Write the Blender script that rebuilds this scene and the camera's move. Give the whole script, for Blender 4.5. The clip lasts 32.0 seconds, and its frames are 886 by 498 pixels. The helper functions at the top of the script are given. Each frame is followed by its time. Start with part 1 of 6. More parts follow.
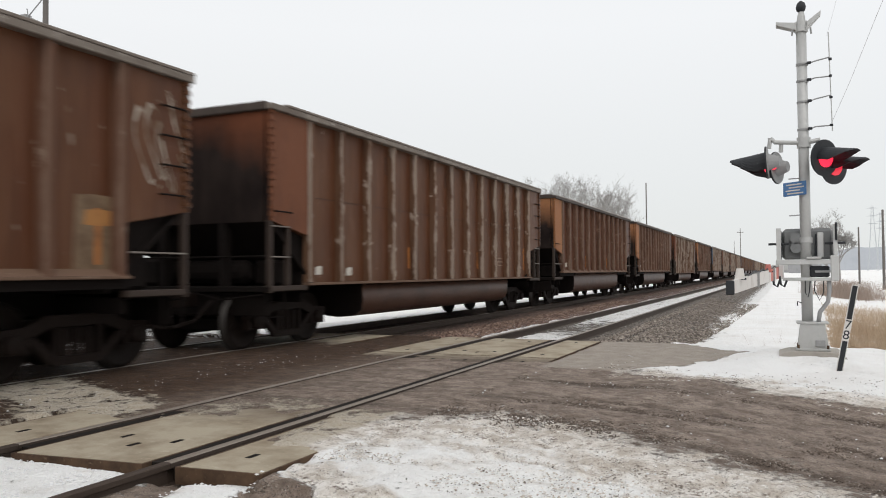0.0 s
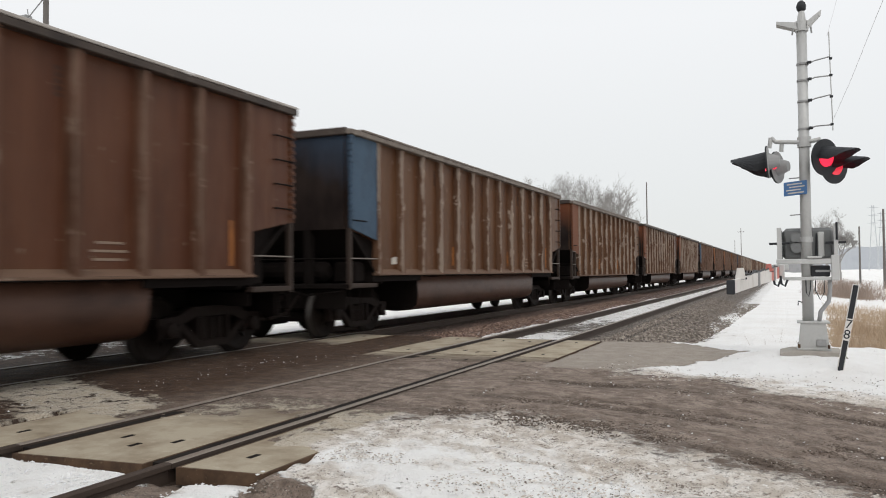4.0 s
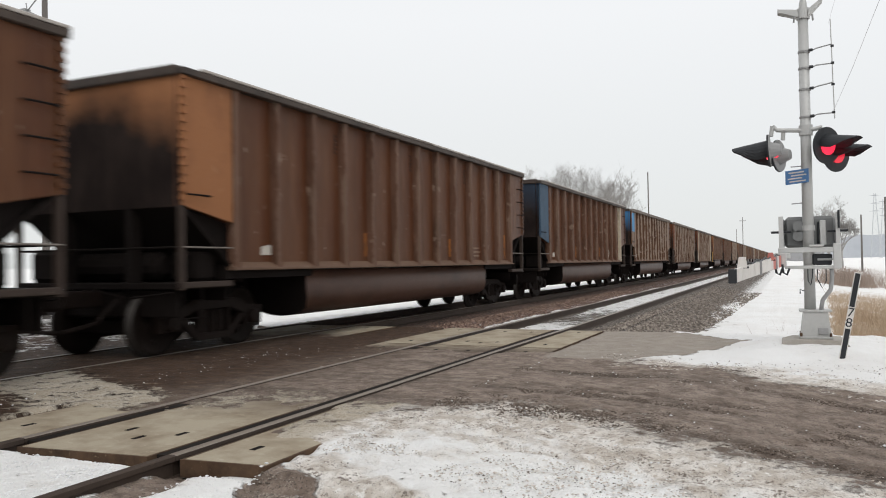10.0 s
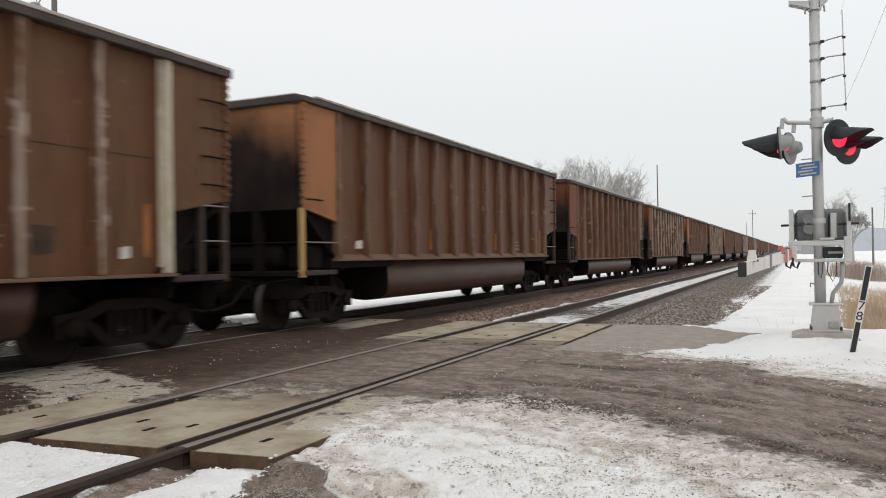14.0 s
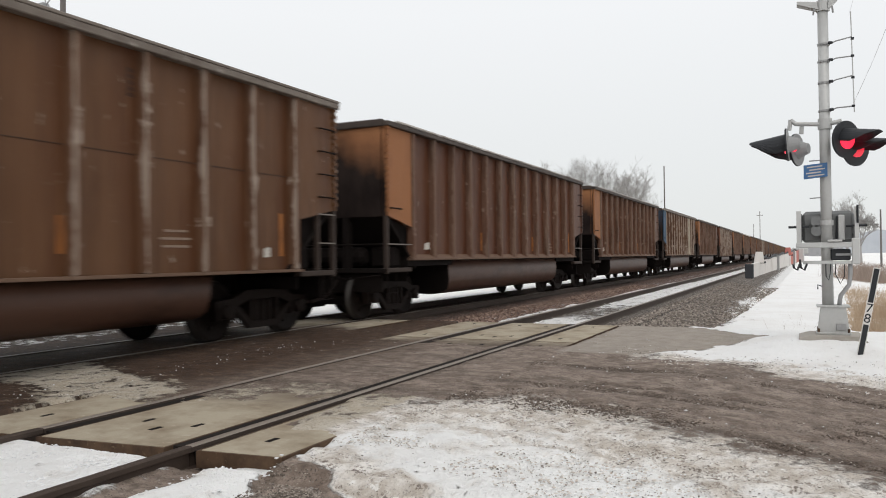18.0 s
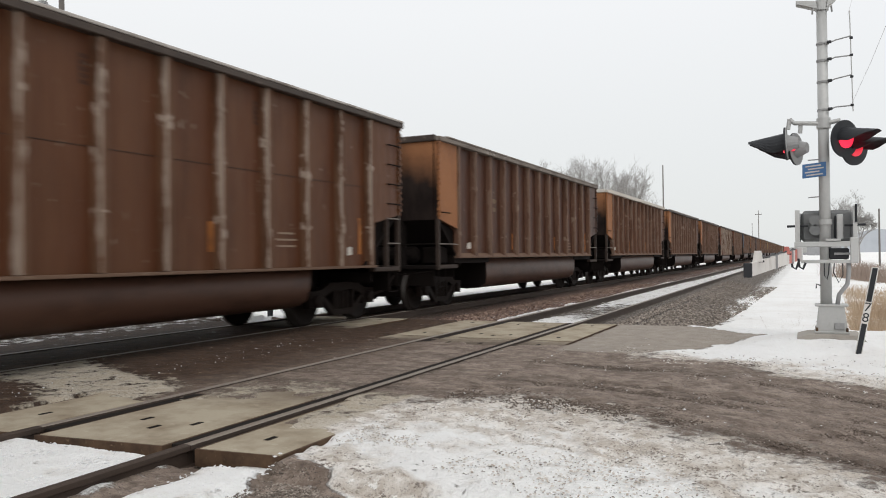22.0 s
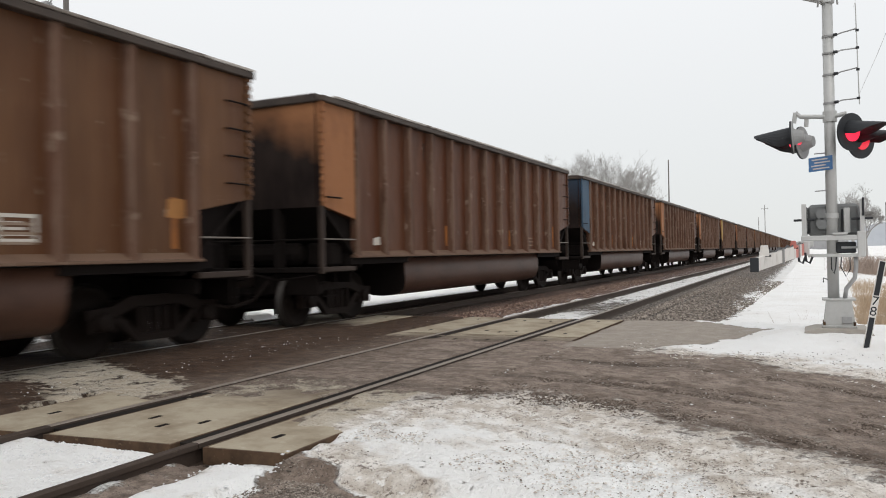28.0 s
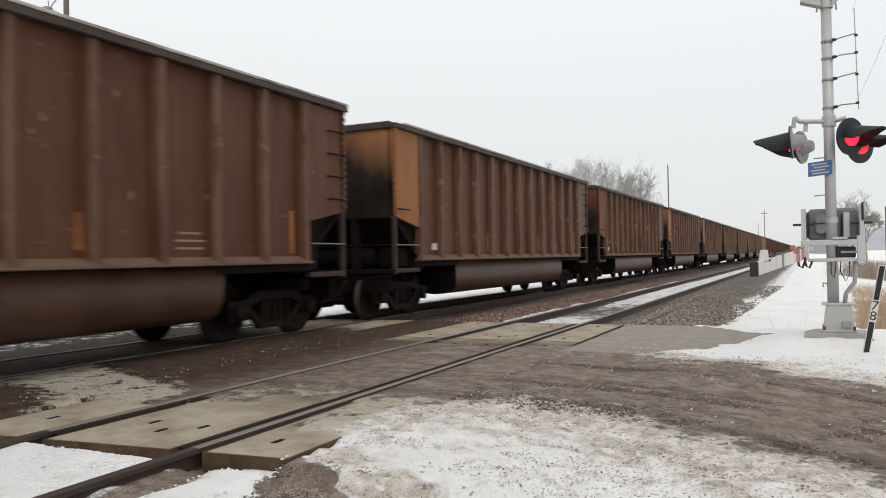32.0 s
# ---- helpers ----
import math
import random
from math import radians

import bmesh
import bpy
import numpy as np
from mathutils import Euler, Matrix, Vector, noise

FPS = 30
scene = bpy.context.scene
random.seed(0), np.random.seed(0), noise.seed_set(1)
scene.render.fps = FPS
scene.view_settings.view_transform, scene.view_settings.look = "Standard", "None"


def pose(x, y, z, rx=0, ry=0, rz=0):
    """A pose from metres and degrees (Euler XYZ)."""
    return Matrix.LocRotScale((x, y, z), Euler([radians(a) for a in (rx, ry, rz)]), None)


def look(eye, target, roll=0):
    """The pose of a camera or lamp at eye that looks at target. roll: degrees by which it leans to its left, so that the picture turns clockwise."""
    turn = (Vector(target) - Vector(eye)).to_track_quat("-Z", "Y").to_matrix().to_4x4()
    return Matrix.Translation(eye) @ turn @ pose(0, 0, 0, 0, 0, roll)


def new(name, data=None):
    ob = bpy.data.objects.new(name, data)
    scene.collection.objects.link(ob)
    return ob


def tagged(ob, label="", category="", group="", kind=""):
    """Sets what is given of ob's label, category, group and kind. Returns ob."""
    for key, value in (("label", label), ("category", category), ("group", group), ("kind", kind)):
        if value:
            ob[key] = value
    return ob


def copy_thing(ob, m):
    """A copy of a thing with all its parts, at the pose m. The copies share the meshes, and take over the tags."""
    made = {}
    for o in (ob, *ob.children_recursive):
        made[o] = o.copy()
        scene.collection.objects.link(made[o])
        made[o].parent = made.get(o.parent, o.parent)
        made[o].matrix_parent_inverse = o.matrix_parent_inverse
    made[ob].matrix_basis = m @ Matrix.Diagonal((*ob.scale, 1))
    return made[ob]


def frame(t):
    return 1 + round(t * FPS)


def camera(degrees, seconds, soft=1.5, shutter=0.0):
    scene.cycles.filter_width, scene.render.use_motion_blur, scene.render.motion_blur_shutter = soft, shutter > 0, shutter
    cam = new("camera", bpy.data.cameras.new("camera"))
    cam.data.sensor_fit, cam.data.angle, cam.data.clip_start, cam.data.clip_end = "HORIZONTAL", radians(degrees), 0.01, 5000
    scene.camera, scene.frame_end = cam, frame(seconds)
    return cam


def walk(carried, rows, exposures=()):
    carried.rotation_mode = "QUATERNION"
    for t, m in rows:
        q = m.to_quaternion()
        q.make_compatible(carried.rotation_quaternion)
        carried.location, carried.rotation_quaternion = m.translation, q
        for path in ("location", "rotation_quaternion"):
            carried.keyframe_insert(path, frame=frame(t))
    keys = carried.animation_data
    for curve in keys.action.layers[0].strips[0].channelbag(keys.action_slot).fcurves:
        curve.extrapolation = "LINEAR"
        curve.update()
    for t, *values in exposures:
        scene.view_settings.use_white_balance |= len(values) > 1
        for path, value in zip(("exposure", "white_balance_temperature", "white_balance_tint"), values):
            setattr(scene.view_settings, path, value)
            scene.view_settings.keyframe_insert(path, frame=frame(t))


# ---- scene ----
cam = camera(59.93, 32.0, soft=1.0, shutter=0.2)
EYE = (0.0, 0.0, 1.23)
# seconds, turn, tilt and lean of the hand-held camera, in degrees
TURNS = [
    (0, 23.86, 1.74, -0.41), (0.5, 23.93, 1.69, -0.24), (1, 23.98, 1.70, -0.33), (1.5, 23.99, 1.73, -0.41), (2, 23.92, 1.69, -0.34),
    (2.5, 23.92, 1.75, -0.41), (3, 23.93, 1.81, -0.58), (3.5, 23.82, 1.75, -0.45), (5.5, 24.27, 1.72, -0.77), (6, 24.22, 1.70, -0.89),
    (6.5, 24.53, 1.53, -0.97), (7, 24.27, 1.57, -0.95), (7.5, 24.34, 1.50, -0.96), (8, 24.12, 1.36, -1.12), (8.5, 24.00, 1.30, -0.94),
    (9, 24.01, 1.14, -0.79), (9.5, 23.93, 0.95, -0.87), (10, 24.02, 1.08, -0.90), (10.5, 24.18, 1.04, -0.90), (11, 24.01, 1.14, -0.78),
    (11.5, 23.91, 0.84, -0.84), (12, 24.04, 0.81, -0.81), (12.5, 24.33, 0.63, -0.77), (13, 24.44, 0.45, -0.80), (13.5, 24.53, 0.57, -0.78),
    (14, 24.66, 0.57, -0.88), (14.5, 24.67, 0.55, -0.76), (16.5, 24.95, 0.55, -0.79), (17, 24.93, 0.61, -0.78), (17.5, 24.90, 0.64, -0.61),
    (18, 25.12, 0.63, -0.69), (18.5, 25.23, 0.62, -0.72), (19, 25.27, 0.63, -0.73), (19.5, 25.18, 0.53, -0.74), (20, 25.18, 0.57, -0.70),
    (20.5, 25.11, 0.49, -0.81), (21, 25.09, 0.47, -0.88), (21.5, 25.03, 0.57, -0.93), (22, 25.03, 0.53, -0.62), (22.5, 24.69, 0.60, -0.70),
    (23, 24.74, 0.38, -0.63), (23.5, 24.92, 0.44, -0.71), (24, 24.79, 0.56, -0.63), (24.5, 24.87, 0.19, -0.58), (25, 24.74, 0.11, -0.62),
    (25.5, 25.02, 0.20, -0.74), (27.5, 25.17, -0.03, -0.99), (28, 25.45, 0.31, -1.08), (28.5, 25.34, 0.46, -1.00), (29, 25.33, 0.48, -0.98),
    (29.5, 25.44, 0.67, -1.03), (30, 25.44, 0.80, -1.10), (30.5, 25.48, 0.87, -1.15), (31, 25.38, 0.69, -1.11), (31.5, 25.42, 0.65, -1.01),
    (32, 25.42, 0.65, -1.08)]
walk(cam, [(t, pose(*EYE, 90 + b, 0, a) @ pose(0, 0, 0, 0, 0, c)) for t, a, b, c in TURNS])

# ---- plan: y runs along the tracks, x to the right, z = 0 on the railheads ----
NEAR_R, NEAR_L = -3.716, -5.151          # rails of the near track
FAR_R, FAR_L = -8.11, -9.545             # rails of the train's track
TRAIN_X = -8.83
ROAD0, ROAD1 = 3.80, 13.70               # the crossing's width along the tracks
PITCH, SPEED, START = 16.15, 19.58, 9.85  # coupled car length, metres a second, place of the first car at 0 s

# ---- light: a closed overcast sky ----
world = bpy.data.worlds.new("overcast_sky")
scene.world = world
world.use_nodes = True
wn, wl = world.node_tree.nodes, world.node_tree.links
sky = wn.new("ShaderNodeTexSky")
sky.sky_type, sky.sun_disc = "NISHITA", False
sky.sun_elevation, sky.sun_rotation = radians(38), radians(200)
cloud = wn.new("ShaderNodeMix")
cloud.data_type = "RGBA"
cloud.inputs[0].default_value = 0.96
wl.new(sky.outputs[0], cloud.inputs[6])
wtc = wn.new("ShaderNodeTexCoord")
wsep = wn.new("ShaderNodeSeparateXYZ")
wl.new(wtc.outputs["Generated"], wsep.inputs[0])
wmap = wn.new("ShaderNodeMapRange")
wmap.inputs[1].default_value, wmap.inputs[2].default_value = -0.02, 0.3
wl.new(wsep.outputs[2], wmap.inputs[0])
veil = wn.new("ShaderNodeMix")
veil.data_type = "RGBA"
wl.new(wmap.outputs[0], veil.inputs[0])
veil.inputs[6].default_value = (7.68, 7.88, 7.84, 1)
veil.inputs[7].default_value = (9.22, 9.36, 9.5, 1)
wl.new(veil.outputs[2], cloud.inputs[7])
wl.new(cloud.outputs[2], wn["Background"].inputs[0])
wn["Background"].inputs[1].default_value = 0.1
sun_data = bpy.data.lights.new("sun", "SUN")
sun_data.energy, sun_data.angle, sun_data.color = 0.75, radians(30), (1.0, 0.96, 0.9)
sun = new("sun", sun_data)
sun.matrix_world = look((12, -18, 25), (0, 0, 0))
scene.view_settings.exposure = 0.0


# ---- materials ----
def nodes_of(name):
    m = bpy.data.materials.new(name)
    m.use_nodes = True
    nt = m.node_tree
    return m, nt, nt.nodes["Principled BSDF"]


def noise_node(nt, scale, detail=4.0, rough=0.6, vec=None):
    n = nt.nodes.new("ShaderNodeTexNoise")
    n.inputs["Scale"].default_value, n.inputs["Detail"].default_value, n.inputs["Roughness"].default_value = scale, detail, rough
    if vec:
        nt.links.new(vec, n.inputs["Vector"])
    return n.outputs["Fac"]


def ramp_node(nt, src, a, b):
    r = nt.nodes.new("ShaderNodeMapRange")
    r.inputs[1].default_value, r.inputs[2].default_value = a, b
    nt.links.new(src, r.inputs[0])
    return r.outputs[0]


def mix_node(nt, fac, a, b):
    n = nt.nodes.new("ShaderNodeMix")
    n.data_type = "RGBA"
    for sock, val in ((n.inputs[0], fac), (n.inputs[6], a), (n.inputs[7], b)):
        if isinstance(val, (tuple, list)):
            sock.default_value = (*val, 1) if len(val) == 3 else val
        elif isinstance(val, (int, float)):
            sock.default_value = val
        else:
            nt.links.new(val, sock)
    return n.outputs[2]


def math_node(nt, op, a, b=0.0, clamp=False):
    n = nt.nodes.new("ShaderNodeMath")
    n.operation, n.use_clamp = op, clamp
    for sock, val in ((n.inputs[0], a), (n.inputs[1], b)):
        if isinstance(val, (int, float)):
            sock.default_value = val
        else:
            nt.links.new(val, sock)
    return n.outputs[0]


def bump_node(nt, height, dist, strength=1.0, normal=None):
    b = nt.nodes.new("ShaderNodeBump")
    b.inputs["Distance"].default_value, b.inputs["Strength"].default_value = dist, strength
    nt.links.new(height, b.inputs["Height"])
    if normal:
        nt.links.new(normal, b.inputs["Normal"])
    return b.outputs[0]


def coords(nt, scale=(1, 1, 1), what="Object", vary=False):
    tc = nt.nodes.new("ShaderNodeTexCoord")
    mp = nt.nodes.new("ShaderNodeMapping")
    mp.inputs["Scale"].default_value = scale
    src = tc.outputs[what]
    if vary:
        # every object gets its own stretch of the pattern
        info = nt.nodes.new("ShaderNodeObjectInfo")
        shift = nt.nodes.new("ShaderNodeVectorMath")
        shift.operation = "MULTIPLY_ADD"
        nt.links.new(info.outputs["Random"], shift.inputs[0])
        shift.inputs[1].default_value = (53, 91, 37)
        nt.links.new(src, shift.inputs[2])
        src = shift.outputs[0]
    nt.links.new(src, mp.inputs[0])
    return mp.outputs[0]


def worn(name, base, dark, light, scale=3.0, rough=0.75, metal=0.0, stretch=(1, 1, 1), dark_at=(0.55, 0.8), light_at=(0.62, 0.78), bump=0.004, fine=25.0, spec=0.3, vary=False):
    """Two scales of wear over a base colour: broad dark stains, small light scuffs, fine relief."""
    m, nt, p = nodes_of(name)
    v = coords(nt, stretch, vary=vary)
    big = noise_node(nt, scale, 5, 0.65, v)
    small = noise_node(nt, scale * 5.3, 4, 0.7, v)
    grain = noise_node(nt, fine, 3, 0.7, coords(nt))
    col = mix_node(nt, ramp_node(nt, big, *dark_at), base, dark)
    col = mix_node(nt, ramp_node(nt, small, *light_at), col, light)
    col = mix_node(nt, math_node(nt, "MULTIPLY", ramp_node(nt, grain, 0.3, 0.8), 0.25), col, dark)
    nt.links.new(col, p.inputs["Base Color"])
    nt.links.new(ramp_node(nt, small, 0.0, 1.0), p.inputs["Roughness"])
    p.inputs["Roughness"].default_value = rough
    r = nt.nodes.new("ShaderNodeMapRange")
    r.inputs[3].default_value, r.inputs[4].default_value = rough - 0.12, min(1.0, rough + 0.12)
    nt.links.new(small, r.inputs[0])
    nt.links.new(r.outputs[0], p.inputs["Roughness"])
    p.inputs["Metallic"].default_value = metal
    p.inputs["Specular IOR Level"].default_value = spec
    nt.links.new(bump_node(nt, grain, bump, 0.6), p.inputs["Normal"])
    return m


def pieces(name, lo, hi, rough=0.9):
    """Loose pieces, each of its own shade between two colours."""
    m, nt, p = nodes_of(name)
    geo = nt.nodes.new("ShaderNodeNewGeometry")
    shade = math_node(nt, "POWER", geo.outputs["Random Per Island"], 1.5)
    n = noise_node(nt, 60, 3, 0.7, coords(nt))
    col = mix_node(nt, shade, lo, hi)
    nt.links.new(mix_node(nt, math_node(nt, "MULTIPLY", ramp_node(nt, n, 0.4, 0.7), 0.4), col, lo), p.inputs["Base Color"])
    p.inputs["Roughness"].default_value, p.inputs["Specular IOR Level"].default_value = rough, 0.2
    return m


def plain(name, color, rough=0.6, metal=0.0, emit=0.0):
    m, nt, p = nodes_of(name)
    n = noise_node(nt, 14.0, 4, 0.7, coords(nt))
    nt.links.new(mix_node(nt, ramp_node(nt, n, 0.35, 0.75), color, tuple(c * 0.72 for c in color)), p.inputs["Base Color"])
    p.inputs["Roughness"].default_value, p.inputs["Metallic"].default_value = rough, metal
    if emit:
        p.inputs["Emission Color"].default_value, p.inputs["Emission Strength"].default_value = (*color, 1), emit
    return m


# car sides: streaks run down the sheet, so the grain is stretched upright
def side_paint(name, base, dark, light, rust):
    base, dark, light, rust = ((0.95 * c[0], 0.87 * c[1], 0.84 * c[2]) for c in (base, dark, light, rust))
    m = worn(name, base, dark, light, 1.1, 0.46, 0.0, (1.0, 1.6, 0.28), (0.48, 0.75), (0.64, 0.8), 0.003, 30, 0.2, True)
    nt, p = m.node_tree, m.node_tree.nodes["Principled BSDF"]
    col = p.inputs["Base Color"].links[0].from_socket
    sep = nt.nodes.new("ShaderNodeSeparateXYZ")
    tc = nt.nodes.new("ShaderNodeTexCoord")
    nt.links.new(tc.outputs["Object"], sep.inputs[0])
    # rust creeps from one foot of each rib, in a wavering band
    wav = noise_node(nt, 1.2, 4, 0.6, coords(nt, (1, 1, 0.5), vary=True))
    f = math_node(nt, "FRACT", math_node(nt, "DIVIDE", math_node(nt, "SUBTRACT", sep.outputs[1], 1.04), 1.01))
    f = math_node(nt, "ADD", f, math_node(nt, "MULTIPLY", math_node(nt, "SUBTRACT", wav, 0.5), 0.7))
    band = math_node(nt, "MULTIPLY", ramp_node(nt, f, 0.55, 0.95), 0.6)
    col = mix_node(nt, band, col, rust)
    # thin runs of dust and of rust down the sheet
    runs = noise_node(nt, 2.2, 4, 0.65, coords(nt, (1, 6.0, 0.3), vary=True))
    col = mix_node(nt, math_node(nt, "MULTIPLY", ramp_node(nt, runs, 0.56, 0.66), 0.45), col, light)
    col = mix_node(nt, math_node(nt, "MULTIPLY", ramp_node(nt, runs, 0.46, 0.36), 0.6), col, dark)
    chips = noise_node(nt, 9.0, 3, 0.6, coords(nt, (1, 1, 0.6), vary=True))
    col = mix_node(nt, math_node(nt, "MULTIPLY", ramp_node(nt, chips, 0.69, 0.73), 0.5), col, (0.4, 0.34, 0.28))
    # dents and waves in the sheet
    dent = bump_node(nt, noise_node(nt, 1.4, 2, 0.5, coords(nt, (1, 1, 0.6))), 0.09, 0.7, p.inputs["Normal"].links[0].from_socket)
    nt.links.new(dent, p.inputs["Normal"])
    # pale dust wiped on in blurred patches
    col = mix_node(nt, math_node(nt, "MULTIPLY", ramp_node(nt, noise_node(nt, 0.55, 3, 0.5, tc.outputs["Object"]), 0.5, 0.75), 0.35), col, light)
    nt.links.new(col, p.inputs["Base Color"])
    return m


SIDE = {
    "brown": side_paint("rusty_brown_sheet", (0.112, 0.049, 0.022), (0.072, 0.03, 0.0135), (0.155, 0.079, 0.041), (0.084, 0.0265, 0.01)),
    "red": side_paint("red_brown_sheet", (0.104, 0.0432, 0.0215), (0.066, 0.026, 0.0125), (0.145, 0.073, 0.041), (0.077, 0.0238, 0.0095)),
    "umber": side_paint("dull_umber_sheet", (0.125, 0.062, 0.028), (0.08, 0.038, 0.0165), (0.172, 0.096, 0.05), (0.079, 0.0275, 0.0095)),
    "dark": side_paint("sooty_dark_sheet", (0.074, 0.032, 0.019), (0.045, 0.019, 0.011), (0.11, 0.056, 0.036), (0.052, 0.017, 0.008)),
    "tan": side_paint("dusty_tan_sheet", (0.168, 0.093, 0.046), (0.105, 0.055, 0.026), (0.215, 0.135, 0.076), (0.09, 0.041, 0.016)),
}


def rib_paint(name, base, dark, light, much):
    """Rib with its paint rubbed pale along the leading edge and rust in patches."""
    m = worn(name, base, dark, tuple(1.5 * v for v in base), 1.5, 0.55, 0, (1, 2.5, 0.4), (0.47, 0.66), (0.62, 0.76), spec=0.15, vary=True)
    nt, p = m.node_tree, m.node_tree.nodes["Principled BSDF"]
    col = p.inputs["Base Color"].links[0].from_socket
    sep = nt.nodes.new("ShaderNodeSeparateXYZ")
    tc = nt.nodes.new("ShaderNodeTexCoord")
    nt.links.new(tc.outputs["Object"], sep.inputs[0])
    rough = noise_node(nt, 1.1, 6, 0.75, coords(nt, (1, 1, 0.8), vary=True))
    reach = math_node(nt, "ADD", math_node(nt, "ABSOLUTE", math_node(nt, "ADD", sep.outputs[1], 0.052)), math_node(nt, "MULTIPLY", math_node(nt, "SUBTRACT", rough, 0.47), 0.07))
    scuffs = math_node(nt, "MULTIPLY", ramp_node(nt, noise_node(nt, 2.6, 3, 0.6, coords(nt, (1, 0.5, 1), vary=True)), 0.68 - 0.14 * much, 0.76 - 0.14 * much), ramp_node(nt, math_node(nt, "ABSOLUTE", math_node(nt, "ADD", sep.outputs[1], 0.018)), 0.034, 0.022))
    worn_edge = math_node(nt, "MULTIPLY", math_node(nt, "MAXIMUM", scuffs, ramp_node(nt, reach, 0.014, 0.006)), much)
    # bare knocks in two rows along the car
    knock = noise_node(nt, 3.4, 4, 0.7, coords(nt, (1, 0.6, 1), vary=True))
    for height, wide in ((2.52, 0.3), (2.95, 0.22), (1.75, 0.16)):
        row = ramp_node(nt, math_node(nt, "ABSOLUTE", math_node(nt, "SUBTRACT", sep.outputs[2], height)), wide, wide * 0.3)
        hit = ramp_node(nt, math_node(nt, "ADD", knock, math_node(nt, "MULTIPLY", row, 0.12)), 0.68, 0.74)
        worn_edge = math_node(nt, "MAXIMUM", worn_edge, math_node(nt, "MULTIPLY", math_node(nt, "MULTIPLY", hit, row), 0.35 + 0.4 * much))
    nt.links.new(mix_node(nt, worn_edge, col, light), p.inputs["Base Color"])
    return m


RIB = {
    "dull": rib_paint("dull_rib_paint", (0.13, 0.067, 0.044), (0.075, 0.036, 0.022), (0.34, 0.26, 0.2), 0.3),
    "pale": rib_paint("scuffed_pale_rib_paint", (0.13, 0.068, 0.04), (0.078, 0.036, 0.02), (0.46, 0.385, 0.32), 0.66),
    "white": worn("chalky_pale_rib_paint", (0.46, 0.4, 0.31), (0.28, 0.2, 0.13), (0.6, 0.56, 0.49), 1.6, 0.8, 0, (1, 2, 0.5), (0.58, 0.85), (0.5, 0.7), spec=0.2),
}
CORNER = {
    "orange": worn("faded_orange_paint", (0.3, 0.125, 0.05), (0.17, 0.068, 0.03), (0.37, 0.19, 0.095), 1.4, 0.7, 0, (1, 1, 0.5), (0.5, 0.8), (0.62, 0.8), vary=True),
    "redox": worn("red_oxide_paint", (0.16, 0.059, 0.028), (0.09, 0.032, 0.017), (0.215, 0.094, 0.05), 1.4, 0.75, 0, (1, 1, 0.5), (0.5, 0.8), (0.62, 0.8), vary=True),
    "blue": worn("faded_blue_paint", (0.055, 0.095, 0.145), (0.03, 0.045, 0.068), (0.11, 0.155, 0.2), 1.4, 0.7, 0, (1, 1, 0.5), (0.5, 0.8), (0.62, 0.8), vary=True),
    "sky": worn("bright_blue_paint", (0.07, 0.25, 0.48), (0.05, 0.16, 0.33), (0.22, 0.38, 0.55), 1.4, 0.65, 0, (1, 1, 0.5), (0.6, 0.9), (0.66, 0.85), vary=True),
    "yellow": worn("mustard_yellow_paint", (0.46, 0.3, 0.11), (0.3, 0.17, 0.06), (0.52, 0.38, 0.19), 1.4, 0.7, 0, (1, 1, 0.5), (0.55, 0.85), (0.62, 0.8), vary=True),
}


def sooty(name, paint):
    """End sheet: paint left at the top, coal grime over the rest, with a ragged edge."""
    m, nt, p = nodes_of(name)
    tc = nt.nodes.new("ShaderNodeTexCoord")
    sep = nt.nodes.new("ShaderNodeSeparateXYZ")
    nt.links.new(tc.outputs["Object"], sep.inputs[0])
    n = noise_node(nt, 1.3, 5, 0.6, tc.outputs["Object"])
    edge = math_node(nt, "ABSOLUTE", sep.outputs[0])
    lvl = math_node(nt, "ADD", math_node(nt, "MULTIPLY", edge, 0.4), sep.outputs[2])
    lvl = math_node(nt, "ADD", lvl, math_node(nt, "MULTIPLY", n, 0.9))
    soot = mix_node(nt, ramp_node(nt, noise_node(nt, 2.2, 4, 0.6, coords(nt, (1, 1, 0.4))), 0.4, 0.65), (0.018, 0.013, 0.012), (0.033, 0.024, 0.021))
    col = mix_node(nt, ramp_node(nt, lvl, 3.75, 4.65), soot, paint)
    nt.links.new(col, p.inputs["Base Color"])
    p.inputs["Roughness"].default_value, p.inputs["Specular IOR Level"].default_value = 0.9, 0.06
    nt.links.new(bump_node(nt, noise_node(nt, 25, 3, 0.7, tc.outputs["Object"]), 0.003), p.inputs["Normal"])
    return m


END = {k: sooty("sooty_end_" + k, c) for k, c in (("orange", (0.36, 0.165, 0.08)), ("redox", (0.165, 0.06, 0.032)), ("blue", (0.04, 0.055, 0.08)), ("sky", (0.06, 0.2, 0.4)), ("yellow", (0.48, 0.28, 0.08)))}
CHORD = worn("dark_grimy_chord", (0.062, 0.045, 0.036), (0.026, 0.019, 0.016), (0.2, 0.165, 0.14), 1.6, 0.6, 0, (1, 0.7, 1), (0.45, 0.7), (0.62, 0.76), vary=True)
CHORD_GREY = worn("weathered_grey_chord", (0.19, 0.16, 0.135), (0.085, 0.062, 0.05), (0.46, 0.42, 0.38), 1.6, 0.7, 0, (1, 0.7, 1), (0.5, 0.75), (0.58, 0.72), vary=True)
